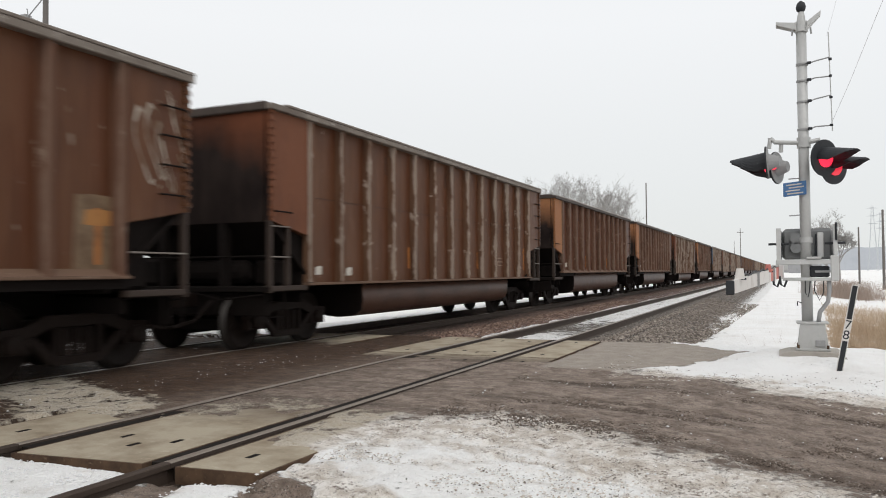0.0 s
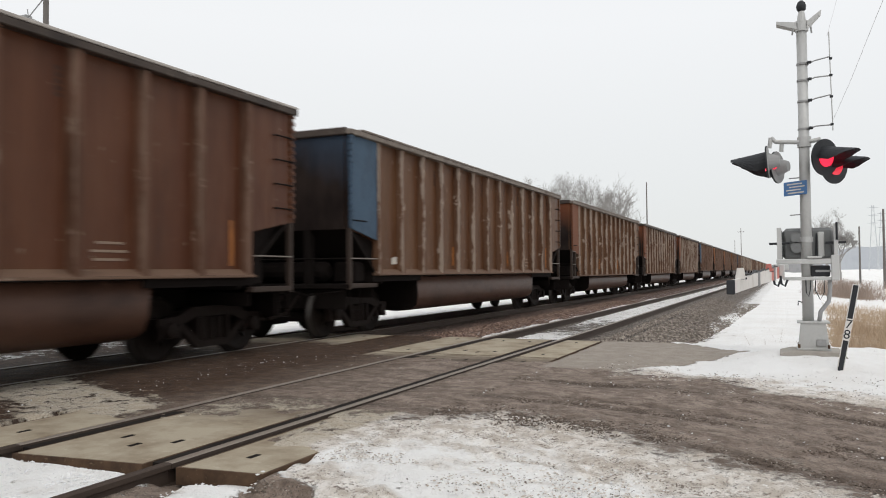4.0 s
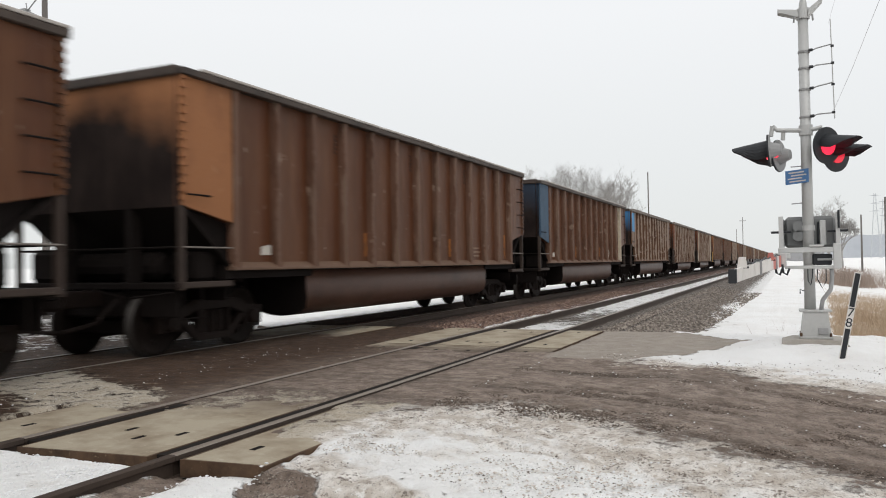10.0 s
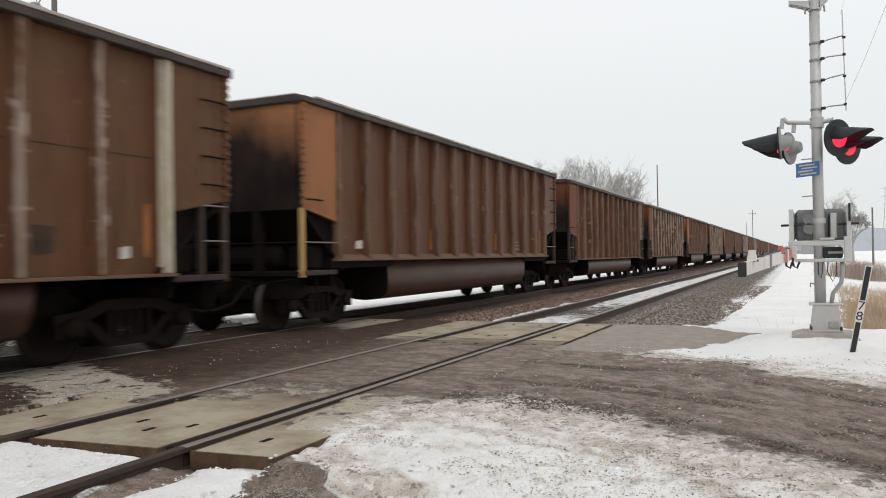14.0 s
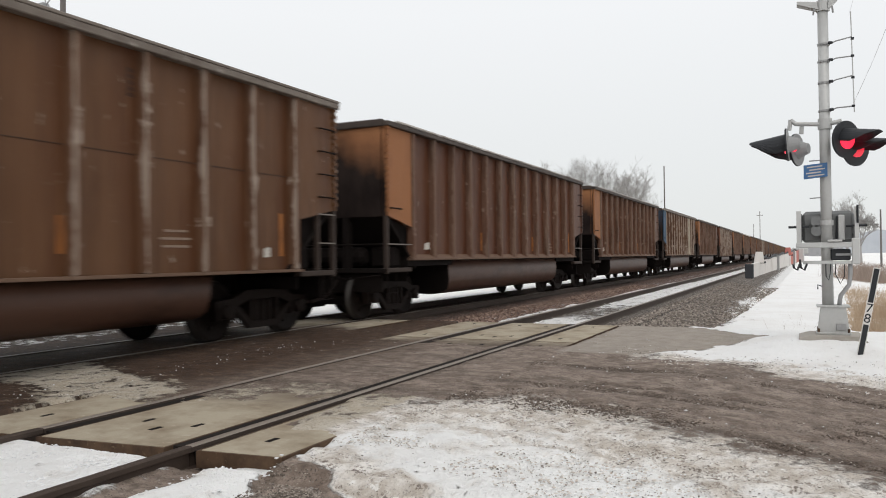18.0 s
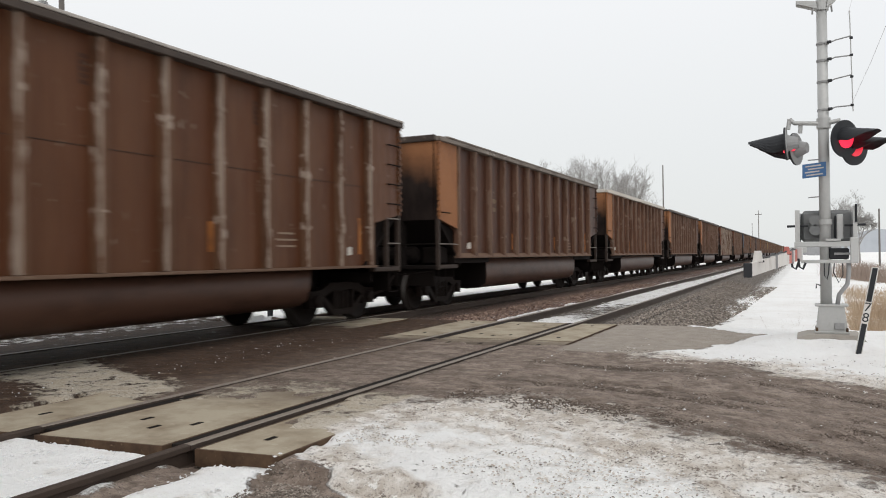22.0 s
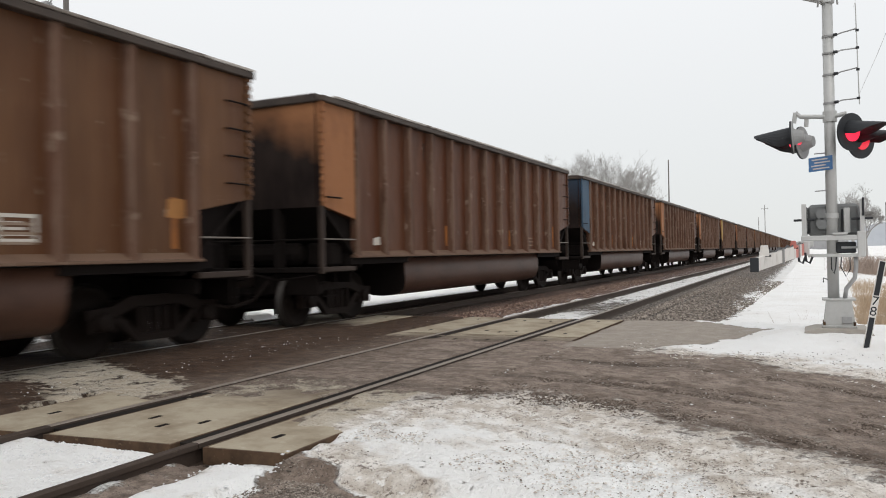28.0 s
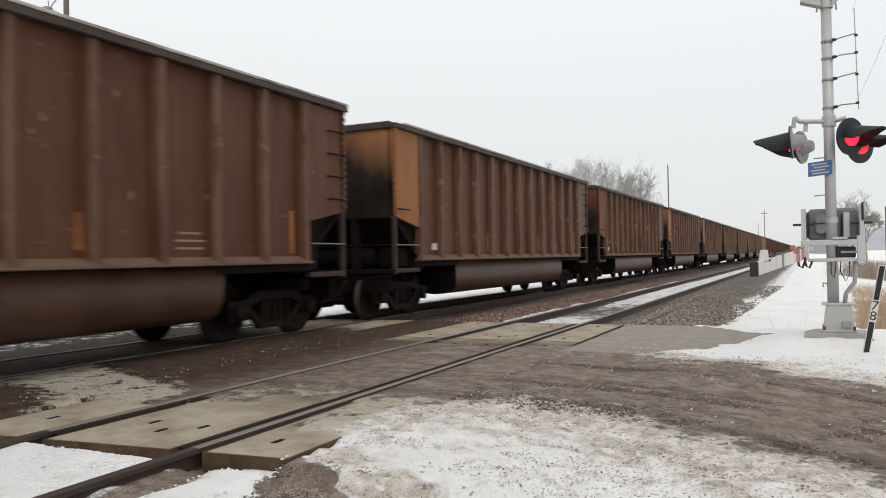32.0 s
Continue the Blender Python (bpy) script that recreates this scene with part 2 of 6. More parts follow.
# pale from rubbing and from the chord's top highlight, both in the colour
LIT_LIP = worn("rubbed_highlit_chord_lip", (0.42, 0.385, 0.35), (0.12, 0.095, 0.078), (0.66, 0.63, 0.6), 0.9, 0.6, 0, (1, 0.6, 1), (0.5, 0.66), (0.54, 0.68), vary=True)
CHORD_PALE = worn("pale_grey_chord", (0.58, 0.54, 0.48), (0.36, 0.3, 0.24), (0.75, 0.72, 0.68), 1.6, 0.7, 0, (1, 0.7, 1), (0.6, 0.85), (0.58, 0.72), vary=True)
SILL = worn("dusty_brown_sill", (0.15, 0.09, 0.06), (0.08, 0.045, 0.03), (0.38, 0.3, 0.24), 2.0, 0.75, 0, (1, 0.6, 1), vary=True)
TUB = worn("grimy_tub_steel", (0.07, 0.034, 0.022), (0.032, 0.0145, 0.009), (0.115, 0.064, 0.045), 0.9, 0.45, 0, (1, 1, 2.2), (0.47, 0.74), spec=0.2, vary=True)
POST = worn("dusty_brown_post", (0.046, 0.031, 0.024), (0.02, 0.0135, 0.011), (0.15, 0.12, 0.1), 3, 0.7, vary=True)
HANDRAIL = worn("rubbed_hand_rail", (0.2, 0.175, 0.155), (0.1, 0.08, 0.07), (0.34, 0.31, 0.28), 3, 0.6)
# coal grime, set near-black so that it also paints shade in the recesses
GRIME_SHADE = worn("coal_grime_and_shade", (0.0125, 0.0094, 0.0084), (0.0065, 0.005, 0.0045), (0.026, 0.0195, 0.0165), 3, 0.9, spec=0.1)
TRUCK = worn("oily_cast_steel", (0.0125, 0.0074, 0.0056), (0.005, 0.0034, 0.0028), (0.034, 0.02, 0.0145), 4, 0.7, spec=0.14)
WHEEL = worn("brown_wheel_steel", (0.0115, 0.0074, 0.0057), (0.0055, 0.0038, 0.003), (0.026, 0.0175, 0.0135), 5, 0.7, spec=0.14)
TREAD = worn("worn_tread_steel", (0.05, 0.044, 0.04), (0.03, 0.026, 0.024), (0.09, 0.08, 0.075), 6, 0.5, 0.4)
REFLECT = worn("worn_orange_reflector", (0.36, 0.13, 0.03), (0.16, 0.06, 0.02), (0.42, 0.2, 0.07), 5, 0.55, 0, (1, 1, 0.5), (0.45, 0.65), vary=True)
PATCH = worn("weathered_ochre_patch", (0.36, 0.165, 0.052), (0.2, 0.09, 0.036), (0.44, 0.26, 0.1), 5, 0.7)
STENCIL = plain("chalk_white_stencil", (0.6, 0.56, 0.5), 0.8)
PLACARD = worn("faded_yellow_placard", (0.42, 0.25, 0.06), (0.2, 0.1, 0.03), (0.5, 0.36, 0.14), 6, 0.8, 0, (1, 1, 1), (0.42, 0.62))
PALE_STENCIL = worn("faded_stencil_paint", (0.27, 0.2, 0.15), (0.15, 0.095, 0.065), (0.4, 0.33, 0.27), 8, 0.8, vary=True)
SPRAY = worn("faded_cream_spray_paint", (0.33, 0.26, 0.17), (0.2, 0.14, 0.085), (0.42, 0.35, 0.25), 4, 0.8, 0, (1, 1, 1), (0.45, 0.65))
SPRAY_PALE = worn("chalky_spray_paint", (0.42, 0.37, 0.31), (0.2, 0.15, 0.11), (0.55, 0.5, 0.45), 4, 0.8, 0, (1, 1, 1), (0.45, 0.6))
FADED = worn("pale_repainted_sheet", (0.185, 0.125, 0.075), (0.11, 0.065, 0.036), (0.25, 0.185, 0.125), 3, 0.6, 0, (1, 1, 1), (0.42, 0.66), vary=True)
SILL_DARK = worn("dark_faded_lettering", (0.055, 0.027, 0.018), (0.035, 0.016, 0.01), (0.1, 0.055, 0.035), 6, 0.6, 0, (1, 1, 1), (0.45, 0.6), vary=True)
CYAN = plain("faded_cyan_spray_paint", (0.16, 0.34, 0.33), 0.8)
RAIL = worn("dark_rail_steel", (0.065, 0.046, 0.036), (0.032, 0.023, 0.018), (0.13, 0.098, 0.076), 4, 0.7, 0.15, (1, 0.3, 1))
RAILHEAD = worn("dull_railhead_steel", (0.26, 0.22, 0.185), (0.14, 0.112, 0.092), (0.42, 0.38, 0.34), 5, 0.45, 0.25, (1, 0.15, 1))
SLEEPER = worn("creosoted_timber", (0.12, 0.094, 0.077), (0.06, 0.047, 0.039), (0.2, 0.165, 0.14), 3, 0.9, 0, (0.4, 2, 2))
# muddy rubber, kept near-black to give the shade of the flangeways
RUBBER_SHADE = worn("flangeway_shade_rubber", (0.022, 0.018, 0.0155), (0.012, 0.01, 0.009), (0.12, 0.095, 0.078), 3, 0.85, 0, (1, 0.5, 1), (0.5, 0.8), (0.66, 0.78), spec=0.1)
CONCRETE = worn("stained_crossing_concrete", (0.405, 0.352, 0.268), (0.225, 0.175, 0.12), (0.5, 0.445, 0.355), 1.6, 0.9, 0, (1, 1, 1), (0.42, 0.66), (0.6, 0.8), 0.003, 60)


def muddy(m, strength):
    """Wet brown mud tracked over a material where the road's traffic runs, with ragged edges. Its dark colour also
    carries the shade under the train.
    """
    nt, p = m.node_tree, m.node_tree.nodes["Principled BSDF"]
    col = p.inputs["Base Color"].links[0].from_socket
    geo = nt.nodes.new("ShaderNodeNewGeometry")
    sep = nt.nodes.new("ShaderNodeSeparateXYZ")
    nt.links.new(geo.outputs["Position"], sep.inputs[0])
    n1 = noise_node(nt, 0.9, 5, 0.6, geo.outputs["Position"])
    n2 = noise_node(nt, 7.0, 5, 0.7, geo.outputs["Position"])
    w = math_node(nt, "ADD", math_node(nt, "MULTIPLY", math_node(nt, "SUBTRACT", n1, 0.5), 1.6), math_node(nt, "MULTIPLY", math_node(nt, "SUBTRACT", n2, 0.5), 0.9))
    y = math_node(nt, "ADD", sep.outputs[1], w)
    lane = math_node(nt, "MULTIPLY", ramp_node(nt, y, 5.0, 6.6), ramp_node(nt, y, 10.9, 10.1))
    # this stretch is darkened for the train's shade as well as its mud
    under = ramp_node(nt, math_node(nt, "ADD", sep.outputs[0], math_node(nt, "MULTIPLY", w, 0.5)), -6.6, -7.3)
    under = math_node(nt, "MULTIPLY", under, ramp_node(nt, y, 12.4, 11.6))
    f = math_node(nt, "MULTIPLY", math_node(nt, "MAXIMUM", lane, under), strength)
    dirt = mix_node(nt, ramp_node(nt, n2, 0.35, 0.65), (0.06, 0.04, 0.03), (0.13, 0.096, 0.074))
    nt.links.new(mix_node(nt, f, col, dirt), p.inputs["Base Color"])
    return m


muddy(CONCRETE, 0.9)
RUST_EDGE = worn("rusty_edge_angle", (0.115, 0.07, 0.042), (0.05, 0.03, 0.019), (0.27, 0.2, 0.135), 4, 0.9, 0, (1, 1, 1), (0.4, 0.65))
muddy(RUST_EDGE, 0.95)
GALV = worn("dull_galvanised_steel", (0.5, 0.5, 0.49), (0.34, 0.34, 0.33), (0.6, 0.6, 0.6), 3, 0.5, 0.25, (1, 1, 0.5))
GREY_PAINT = worn("grey_cabinet_paint", (0.33, 0.33, 0.33), (0.22, 0.22, 0.22), (0.42, 0.42, 0.42), 3, 0.6)
CASE_GREY = worn("dark_grey_machine_case", (0.2, 0.205, 0.205), (0.12, 0.122, 0.122), (0.28, 0.285, 0.285), 3, 0.6)
PALE_METAL = worn("pale_aluminium_plate", (0.54, 0.54, 0.53), (0.42, 0.42, 0.41), (0.7, 0.7, 0.7), 3, 0.5, 0.2)
BLACK = worn("matt_black_paint", (0.028, 0.03, 0.034), (0.016, 0.017, 0.02), (0.06, 0.062, 0.066), 4, 0.55)
RED_LIT = plain("lit_red_lens", (1.0, 0.03, 0.07), 0.3, 0, 1.25)
RED_DIM = plain("unlit_red_lens", (0.16, 0.035, 0.035), 0.2)
RED_HALF = plain("fading_red_lens", (0.9, 0.03, 0.06), 0.3, 0, 0.55)
WHITE_PAINT = worn("chipped_white_paint", (0.74, 0.71, 0.68), (0.5, 0.46, 0.42), (0.82, 0.8, 0.78), 4, 0.6)
RED_STRIPE = worn("faded_red_stripe", (0.58, 0.2, 0.17), (0.42, 0.13, 0.11), (0.66, 0.36, 0.32), 4, 0.6)
SIGN_BLUE = plain("blue_sign_enamel", (0.055, 0.16, 0.36), 0.45)
FOUNDATION = worn("weathered_concrete", (0.4, 0.37, 0.33), (0.26, 0.235, 0.21), (0.5, 0.47, 0.43), 2, 0.9)
BARK = worn("bare_bark", (0.16, 0.14, 0.125), (0.09, 0.08, 0.07), (0.24, 0.22, 0.2), 3, 0.95)
POLE_WOOD = worn("grey_pole_timber", (0.17, 0.155, 0.145), (0.1, 0.09, 0.085), (0.25, 0.235, 0.22), 3, 0.9)
WIRE = plain("grey_wire", (0.6, 0.6, 0.61), 0.6)
DRY_GRASS = worn("dry_tan_grass", (0.52, 0.4, 0.285), (0.36, 0.265, 0.175), (0.66, 0.56, 0.43), 2, 0.95)
STONE = pieces("grey_ballast_stone", (0.11, 0.09, 0.076), (0.47, 0.41, 0.355))
STONE_RED = pieces("rusty_ballast_stone", (0.1, 0.06, 0.046), (0.46, 0.33, 0.265))
# the hill's pale blue-grey has the distance haze painted into it
HILL = worn("haze_tinted_hill", (0.44, 0.46, 0.49), (0.36, 0.38, 0.42), (0.5, 0.51, 0.53), 0.02, 1.0, 0, (1, 1, 1), fine=0.2)


# ---- mesh helpers ----
def part(name, bm, material, parent=None, label="", smooth=False):
    me = bpy.data.meshes.new(name)
    bmesh.ops.recalc_face_normals(bm, faces=bm.faces)
    bm.to_mesh(me)
    bm.free()
    for mt in material if isinstance(material, (list, tuple)) else [material]:
        me.materials.append(mt)
    if smooth:
        for f in me.polygons:
            f.use_smooth = True
    ob = new(name, me)
    ob.parent = parent
    if label:
        ob["label"] = label
    return ob


def empty(name, m=None):
    ob = new(name)
    ob.empty_display_size = 0.2
    if m:
        ob.matrix_basis = m
    return ob


def box(bm, x0, x1, y0, y1, z0, z1, bevel=0.0, mi=0):
    n = [bm.verts.new(c) for c in ((x0, y0, z0), (x1, y0, z0), (x1, y1, z0), (x0, y1, z0), (x0, y0, z1), (x1, y0, z1), (x1, y1, z1), (x0, y1, z1))]
    fs = [bm.faces.new([n[i] for i in q]) for q in ((0, 3, 2, 1), (4, 5, 6, 7), (0, 1, 5, 4), (1, 2, 6, 5), (2, 3, 7, 6), (3, 0, 4, 7))]
    for f in fs:
        f.material_index = mi
    if bevel:
        es = list({e for f in fs for e in f.edges})
        r = bmesh.ops.bevel(bm, geom=es, offset=bevel, segments=1, affect="EDGES", clamp_overlap=True)
        for f in r["faces"]:
            f.material_index = mi
    return bm


def tube(bm, pts, r, seg=8, r1=None, mi=0):
    """A round bar through the points, tapering from r to r1, closed at both ends."""
    r1 = r if r1 is None else r1
    pts = [Vector(p) for p in pts]
    rings = []
    for i, p in enumerate(pts):
        d = (pts[min(i + 1, len(pts) - 1)] - pts[max(i - 1, 0)]).normalized()
        a = d.orthogonal().normalized() if i == 0 else (rings_a - d * rings_a.dot(d)).normalized()
        rings_a = a
        b = d.cross(a)
        rr = r + (r1 - r) * i / max(1, len(pts) - 1)
        rings.append([bm.verts.new(p + rr * (math.cos(w) * a + math.sin(w) * b)) for w in (2 * math.pi * j / seg for j in range(seg))])
    for u, v in zip(rings, rings[1:]):
        for j in range(seg):
            bm.faces.new((u[j], u[(j + 1) % seg], v[(j + 1) % seg], v[j])).material_index = mi
    bm.faces.new(rings[0][::-1]).material_index = mi
    bm.faces.new(rings[-1]).material_index = mi
    return bm


def lathe(bm, profile, axis="x", seg=24, at=(0, 0, 0), mi=0):
    """Turns a profile of (along, radius) round an axis through at."""
    rings = []
    for s, r in profile:
        ring = []
        for j in range(seg):
            w = 2 * math.pi * j / seg
            u, v = r * math.cos(w), r * math.sin(w)
            p = {"x": (s, u, v), "y": (v, s, u), "z": (u, v, s)}[axis]
            ring.append(bm.verts.new(Vector(p) + Vector(at)))
        rings.append(ring)
    for u, v in zip(rings, rings[1:]):
        for j in range(seg):
            bm.faces.new((u[j], u[(j + 1) % seg], v[(j + 1) % seg], v[j])).material_index = mi
    if profile[0][1] > 1e-4:
        bm.faces.new(rings[0][::-1]).material_index = mi
    if profile[-1][1] > 1e-4:
        bm.faces.new(rings[-1]).material_index = mi
    return bm


def prism(bm, outline, x0, x1, axis="x", mi=0):
    """Extrudes an outline between two planes of an axis. axis x: outline is (y, z); y: (x, z); z: (x, y)."""
    def at(p, s):
        return {"x": (s, p[0], p[1]), "y": (p[0], s, p[1]), "z": (p[0], p[1], s)}[axis]
    a = [bm.verts.new(at(p, x0)) for p in outline]
    b = [bm.verts.new(at(p, x1)) for p in outline]
    n = len(outline)
    bm.faces.new(a[::-1]).material_index = mi
    bm.faces.new(b).material_index = mi
    for i in range(n):
        bm.faces.new((a[i], a[(i + 1) % n], b[(i + 1) % n], b[i])).material_index = mi
    return bm


def B():
    return bmesh.new()


# ---- ground: one sheet from the tracks to the horizon ----
def graded(lo, a, b, hi, step, grow=1.22):
    mid = list(np.arange(a, b + 1e-6, step))
    out, s, v = [], step, a
    while v > lo:
        s *= grow
        v -= s
        out.append(v)
    up, s, v = [], step, mid[-1]
    while v < hi:
        s *= grow
        v += s
        up.append(v)
    return np.array(out[::-1] + mid + up)


def smooth(v, a, b):
    t = np.clip((v - a) / (b - a), 0, 1)
    return t * t * (3 - 2 * t)


def between(v, a, b, soft):
    return smooth(v, a - soft, a + soft) * (1 - smooth(v, b - soft, b + soft))


def ripple(x, y, scale, seed):
    return np.array([noise.noise((px * scale + seed, py * scale - seed, seed * 0.37)) for px, py in zip(x, y)])


def front_edge(x):   # edge of the trodden snow in front of the road
    return np.interp(x, [-6, -3.3, -2.9, -2.3, -1.5, -0.9, -0.3, 0.4, 1.5, 4, 40], [4.6, 5.7, 6.35, 6.7, 6.4, 6.0, 5.65, 5.2, 4.65, 3.9, 2])


def back_edge(x):    # edge of the snow behind the road
    return np.interp(x, [-9, -2.6, -2.1, -1.2, 0.7, 3, 8, 60], [14, 10.2, 9.35, 8.95, 7.75, 6.9, 6.0, 2])


def bend(x):          # the ruts swing round as they leave the crossing
    return np.interp(x, [-12, -3.4, -2.5, -1.8, -1.1, -0.4, 0.4, 1.6, 4], [0.35, 0.26, 0.15, 0, -0.19, -0.53, -1.1, -2.1, -4.3])


def lane_of(x, y):    # distance across the ruts
    return 7.1 + (y - bend(x) - 7.1) / (1 + 0.25 * smooth(y, 7.3, 8.8) * smooth(x, -2.4, -1.0))


RUTS = ((6.17, 0.14), (6.7, 0.05), (7.08, 0.15), (7.42, 0.06), (8.36, 0.15))


def shoulder_edge(y):  # foot of the ballast shoulder, where the snow bank begins
    return np.interp(y, [12, 14, 16, 18, 20, 25, 30, 40, 62, 300], [-1.2, -1.6, -1.92, -1.83, -1.68, -1.45, -1.36, -1.06, -0.95, -0.2])


def slab_edge(y):
    return np.interp(y, [9.0, 9.8, 11.0, 12.3, 13.4, 13.7], [-2.6, -1.75, -1.05, -0.5, -1.3, -1.9])


def ground_height(x, y):
    road = between(y, ROAD0 - 0.03, ROAD1 + 0.03, 0.05)
    apron = smooth(x, -14, -11.5)
    z = -0.015 * road - (1 - road) * 0.1
    # beds of both tracks lie lower, under the panels and between the rails
    z = np.where((x > -6.1) & (x < -2.93), np.minimum(z, -0.1 - 0.05 * road), z)
    z = np.where((x > -10.75) & (x < -7.0), np.minimum(z, -0.12 - 0.03 * road), z)
    # shoulder falling to the snow bank behind the road
    beyond = smooth(y, 13.75, 14.6)
    z -= beyond * np.where(x > -3.0, 0.1 + 0.22 * smooth(x, -3.0, -1.6), 0.05)
    z -= smooth(x, 1.2, 5.0) * smooth(y, 12, 17) * 0.35
    z += between(x, -0.5, 1.0, 0.5) * between(y, 10.7, 12.6, 0.6) * 0.1
    z -= smooth(-x, 11, 14) * (1 - road) * 0.25
    z += smooth(y, 120, 900) * 3.0 * smooth(np.abs(x), 20, 300)
    return z


# channels along the rails stay open through the mud that covers the panels
CHANNELS = [(NEAR_R - 0.15, NEAR_R + 0.068), (NEAR_L - 0.04, NEAR_L + 0.052), (FAR_R - 0.1, FAR_R + 0.045), (FAR_L - 0.045, FAR_L + 0.1)]


def mud_layer(x, y, wob):
    """How far wheels have carried mud over the panels, from 0 to 1."""
    near = between(y + wob, 5.3, 10.35, 0.45) * between(x, -6.3, -2.9, 0.02)
    near = np.maximum(near, between(y + 0.6 * wob, 4.3, 10.4, 0.25) * between(x, -3.6, -2.9, 0.02))
    far = between(y + wob, 3.2, 12.0, 0.5) * between(x, -11, -6.9, 0.05)
    near = np.maximum(near, between(y + 0.7 * wob, 4.85, 10.4, 0.3) * between(x, -6.3, -5.2, 0.02))
    layer = np.maximum(near, far)
    for a, b in CHANNELS:
        layer = np.where((x > a) & (x < b), 0, layer)
    return layer


gx = graded(-2600, -12.0, 3.0, 2600, 0.055)
for a, b in CHANNELS:
    gx = gx[(gx < a - 0.02) | (gx > b + 0.02)]
gx = np.union1d(gx, [v for a, b in CHANNELS for v in (a - 0.004, a + 0.004, b - 0.004, b + 0.004)])
gy = graded(-500, 2.0, 17.0, 4200, 0.055)
GX, GY = np.meshgrid(gx, gy)
fx, fy = GX.ravel(), GY.ravel()
near_zone = (fx > -13) & (fx < 8) & (fy > 0) & (fy < 40)
r1, r2, r3 = (np.zeros(len(fx)) for _ in range(3))
r1[near_zone] = ripple(fx[near_zone], fy[near_zone], 0.9, 3.1)
r2[near_zone] = ripple(fx[near_zone], fy[near_zone], 3.2, 7.7)
r3[near_zone] = ripple(fx[near_zone], fy[near_zone], 8.0, 1.3)
r4 = np.zeros(len(fx))
road_near = near_zone & (fx > -3) & (fy < 11)
r4[road_near] = ripple(fx[road_near], fy[road_near], 17.0, 5.9)
edge_x, edge_y = fx + 0.25 * r1 + 0.08 * r2, fy + 0.35 * r1 + 0.14 * r2
road_zone = between(fy, ROAD0, ROAD1, 0.03)
front_y = fy + 0.16 * r1 + 0.1 * r2 + 0.05 * r3
front_snow = (1 - smooth(front_y - front_edge(fx), -1.1, 0.45)) * smooth(fx + 0.1 * r2, -3.62, -3.4)
corner_line = fy + 0.65 * np.maximum(-0.3, fx + 2.65) + 0.5 * np.minimum(0, fx + 2.95) + 0.06 * r2 + 0.05 * r3
front_snow *= 1 - (1 - smooth(corner_line, 3.79, 3.93)) * (1 - smooth(fx + 0.08 * r2, -1.85, -1.65))
strip_snow = (1 - smooth(edge_y, 3.8, 4.1)) * (fy < 3.93) * (1 - smooth(fx + 0.05 * r2 + 0.03 * r3 - 0.33 * (3.5 - fy), -2.93, -2.83)) * (1 - between(fx + 0.05 * r2 + 0.04 * r3, -3.69, -3.34, 0.05))
back_snow = smooth(edge_y - back_edge(edge_x), -0.1, 0.75) * smooth(edge_x, -2.4, -1.2)
slab = between(fy, 9.7, 13.72, 0.12) * smooth(fx, -2.95, -2.9) * (1 - smooth(edge_x - slab_edge(fy), -0.1, 0.05))
back_snow *= 1 - slab
shoulder = smooth(fy, 13.55, 13.75) * (1 - smooth(edge_x - shoulder_edge(fy), -0.25, 0.1)) * smooth(fx, -11, -10.6)
bank_snow = smooth(fy, 13.5, 13.8) * smooth(edge_x - shoulder_edge(fy), -0.15, 0.15)
mid_snow = smooth(fy, 13.66, 13.8) * (between(fx, -4.95, -3.93, 0.02) * (0.3 + 0.46 * smooth(fy, 18.5, 22) + 0.5 * (1 - smooth(edge_y, 15.4, 17.2))) + between(edge_x, -5.75, -5.25, 0.06) * (0.75 + 0.3 * r1) + between(edge_x, -6.6, -5.9, 0.1) * 0.2)
far_side = smooth(-fx, 10.3, 10.8) * (1 - (0.62 + 0.4 * r2) * between(edge_y, 1.0, 12.9, 0.5) * between(fx, -26, -9, 1.5))
ice = between(edge_x, -8.2, -5.25, 0.2) * between(edge_y + 0.35 * (fx + 6.5), 4.75, 6.3, 0.35) * 0.72 + between(fx, -5.1, -3.85, 0.1) * between(edge_y, 5.0, 6.4, 0.4) * 0.5 + between(fx, -3.7, -2.9, 0.05) * between(edge_y, 4.7, 6.2, 0.4) * 0.7
snow = np.clip(np.maximum.reduce([front_snow, strip_snow, back_snow, bank_snow, mid_snow, far_side, ice]), 0, 1)
grass = smooth(edge_x - 0.55 - 0.035 * np.maximum(0, fy - 14), -0.1, 0.5) * smooth(fy, 15.5, 17.0)
grass = np.clip(grass * (0.55 + 0.5 * np.sin(fy * 0.21 + fx * 0.13) ** 2), 0, 1)
grass *= 0.68 - 0.42 * smooth(fy, 22, 40)
gravel = shoulder
rusty = smooth(fy, 13.6, 13.75) * between(fx, -10.6, -5.25, 0.1) + (1 - smooth(fy, 3.7, 3.9)) * between(fx, -10.6, -5.3, 0.2)
# wet mud, and the train's shade on the ground, painted as one dark mask
wet_shade = (1 - smooth(edge_x, -6.3, -4.2)) * smooth(fx, -30, -24) * road_zone + between(edge_x, -11, -7.0, 0.2) * (1 - road_zone) * 0.6
trodden = np.clip(smooth(front_y - front_edge(fx), -2.6, -0.4) * (fy < 8) * (fx > -3.6) + (1 - smooth(edge_y - back_edge(edge_x), 0.3, 1.5)) * (fy > 6.5) * (fx > -3) * (fy < 13), 0, 1)
trodden = np.maximum(trodden, 0.75 * front_snow * (1 - smooth(corner_line, 3.95, 4.7)) * (1 - smooth(fx, -2.0, -1.3)) * smooth(fy, 2.7, 3.5))
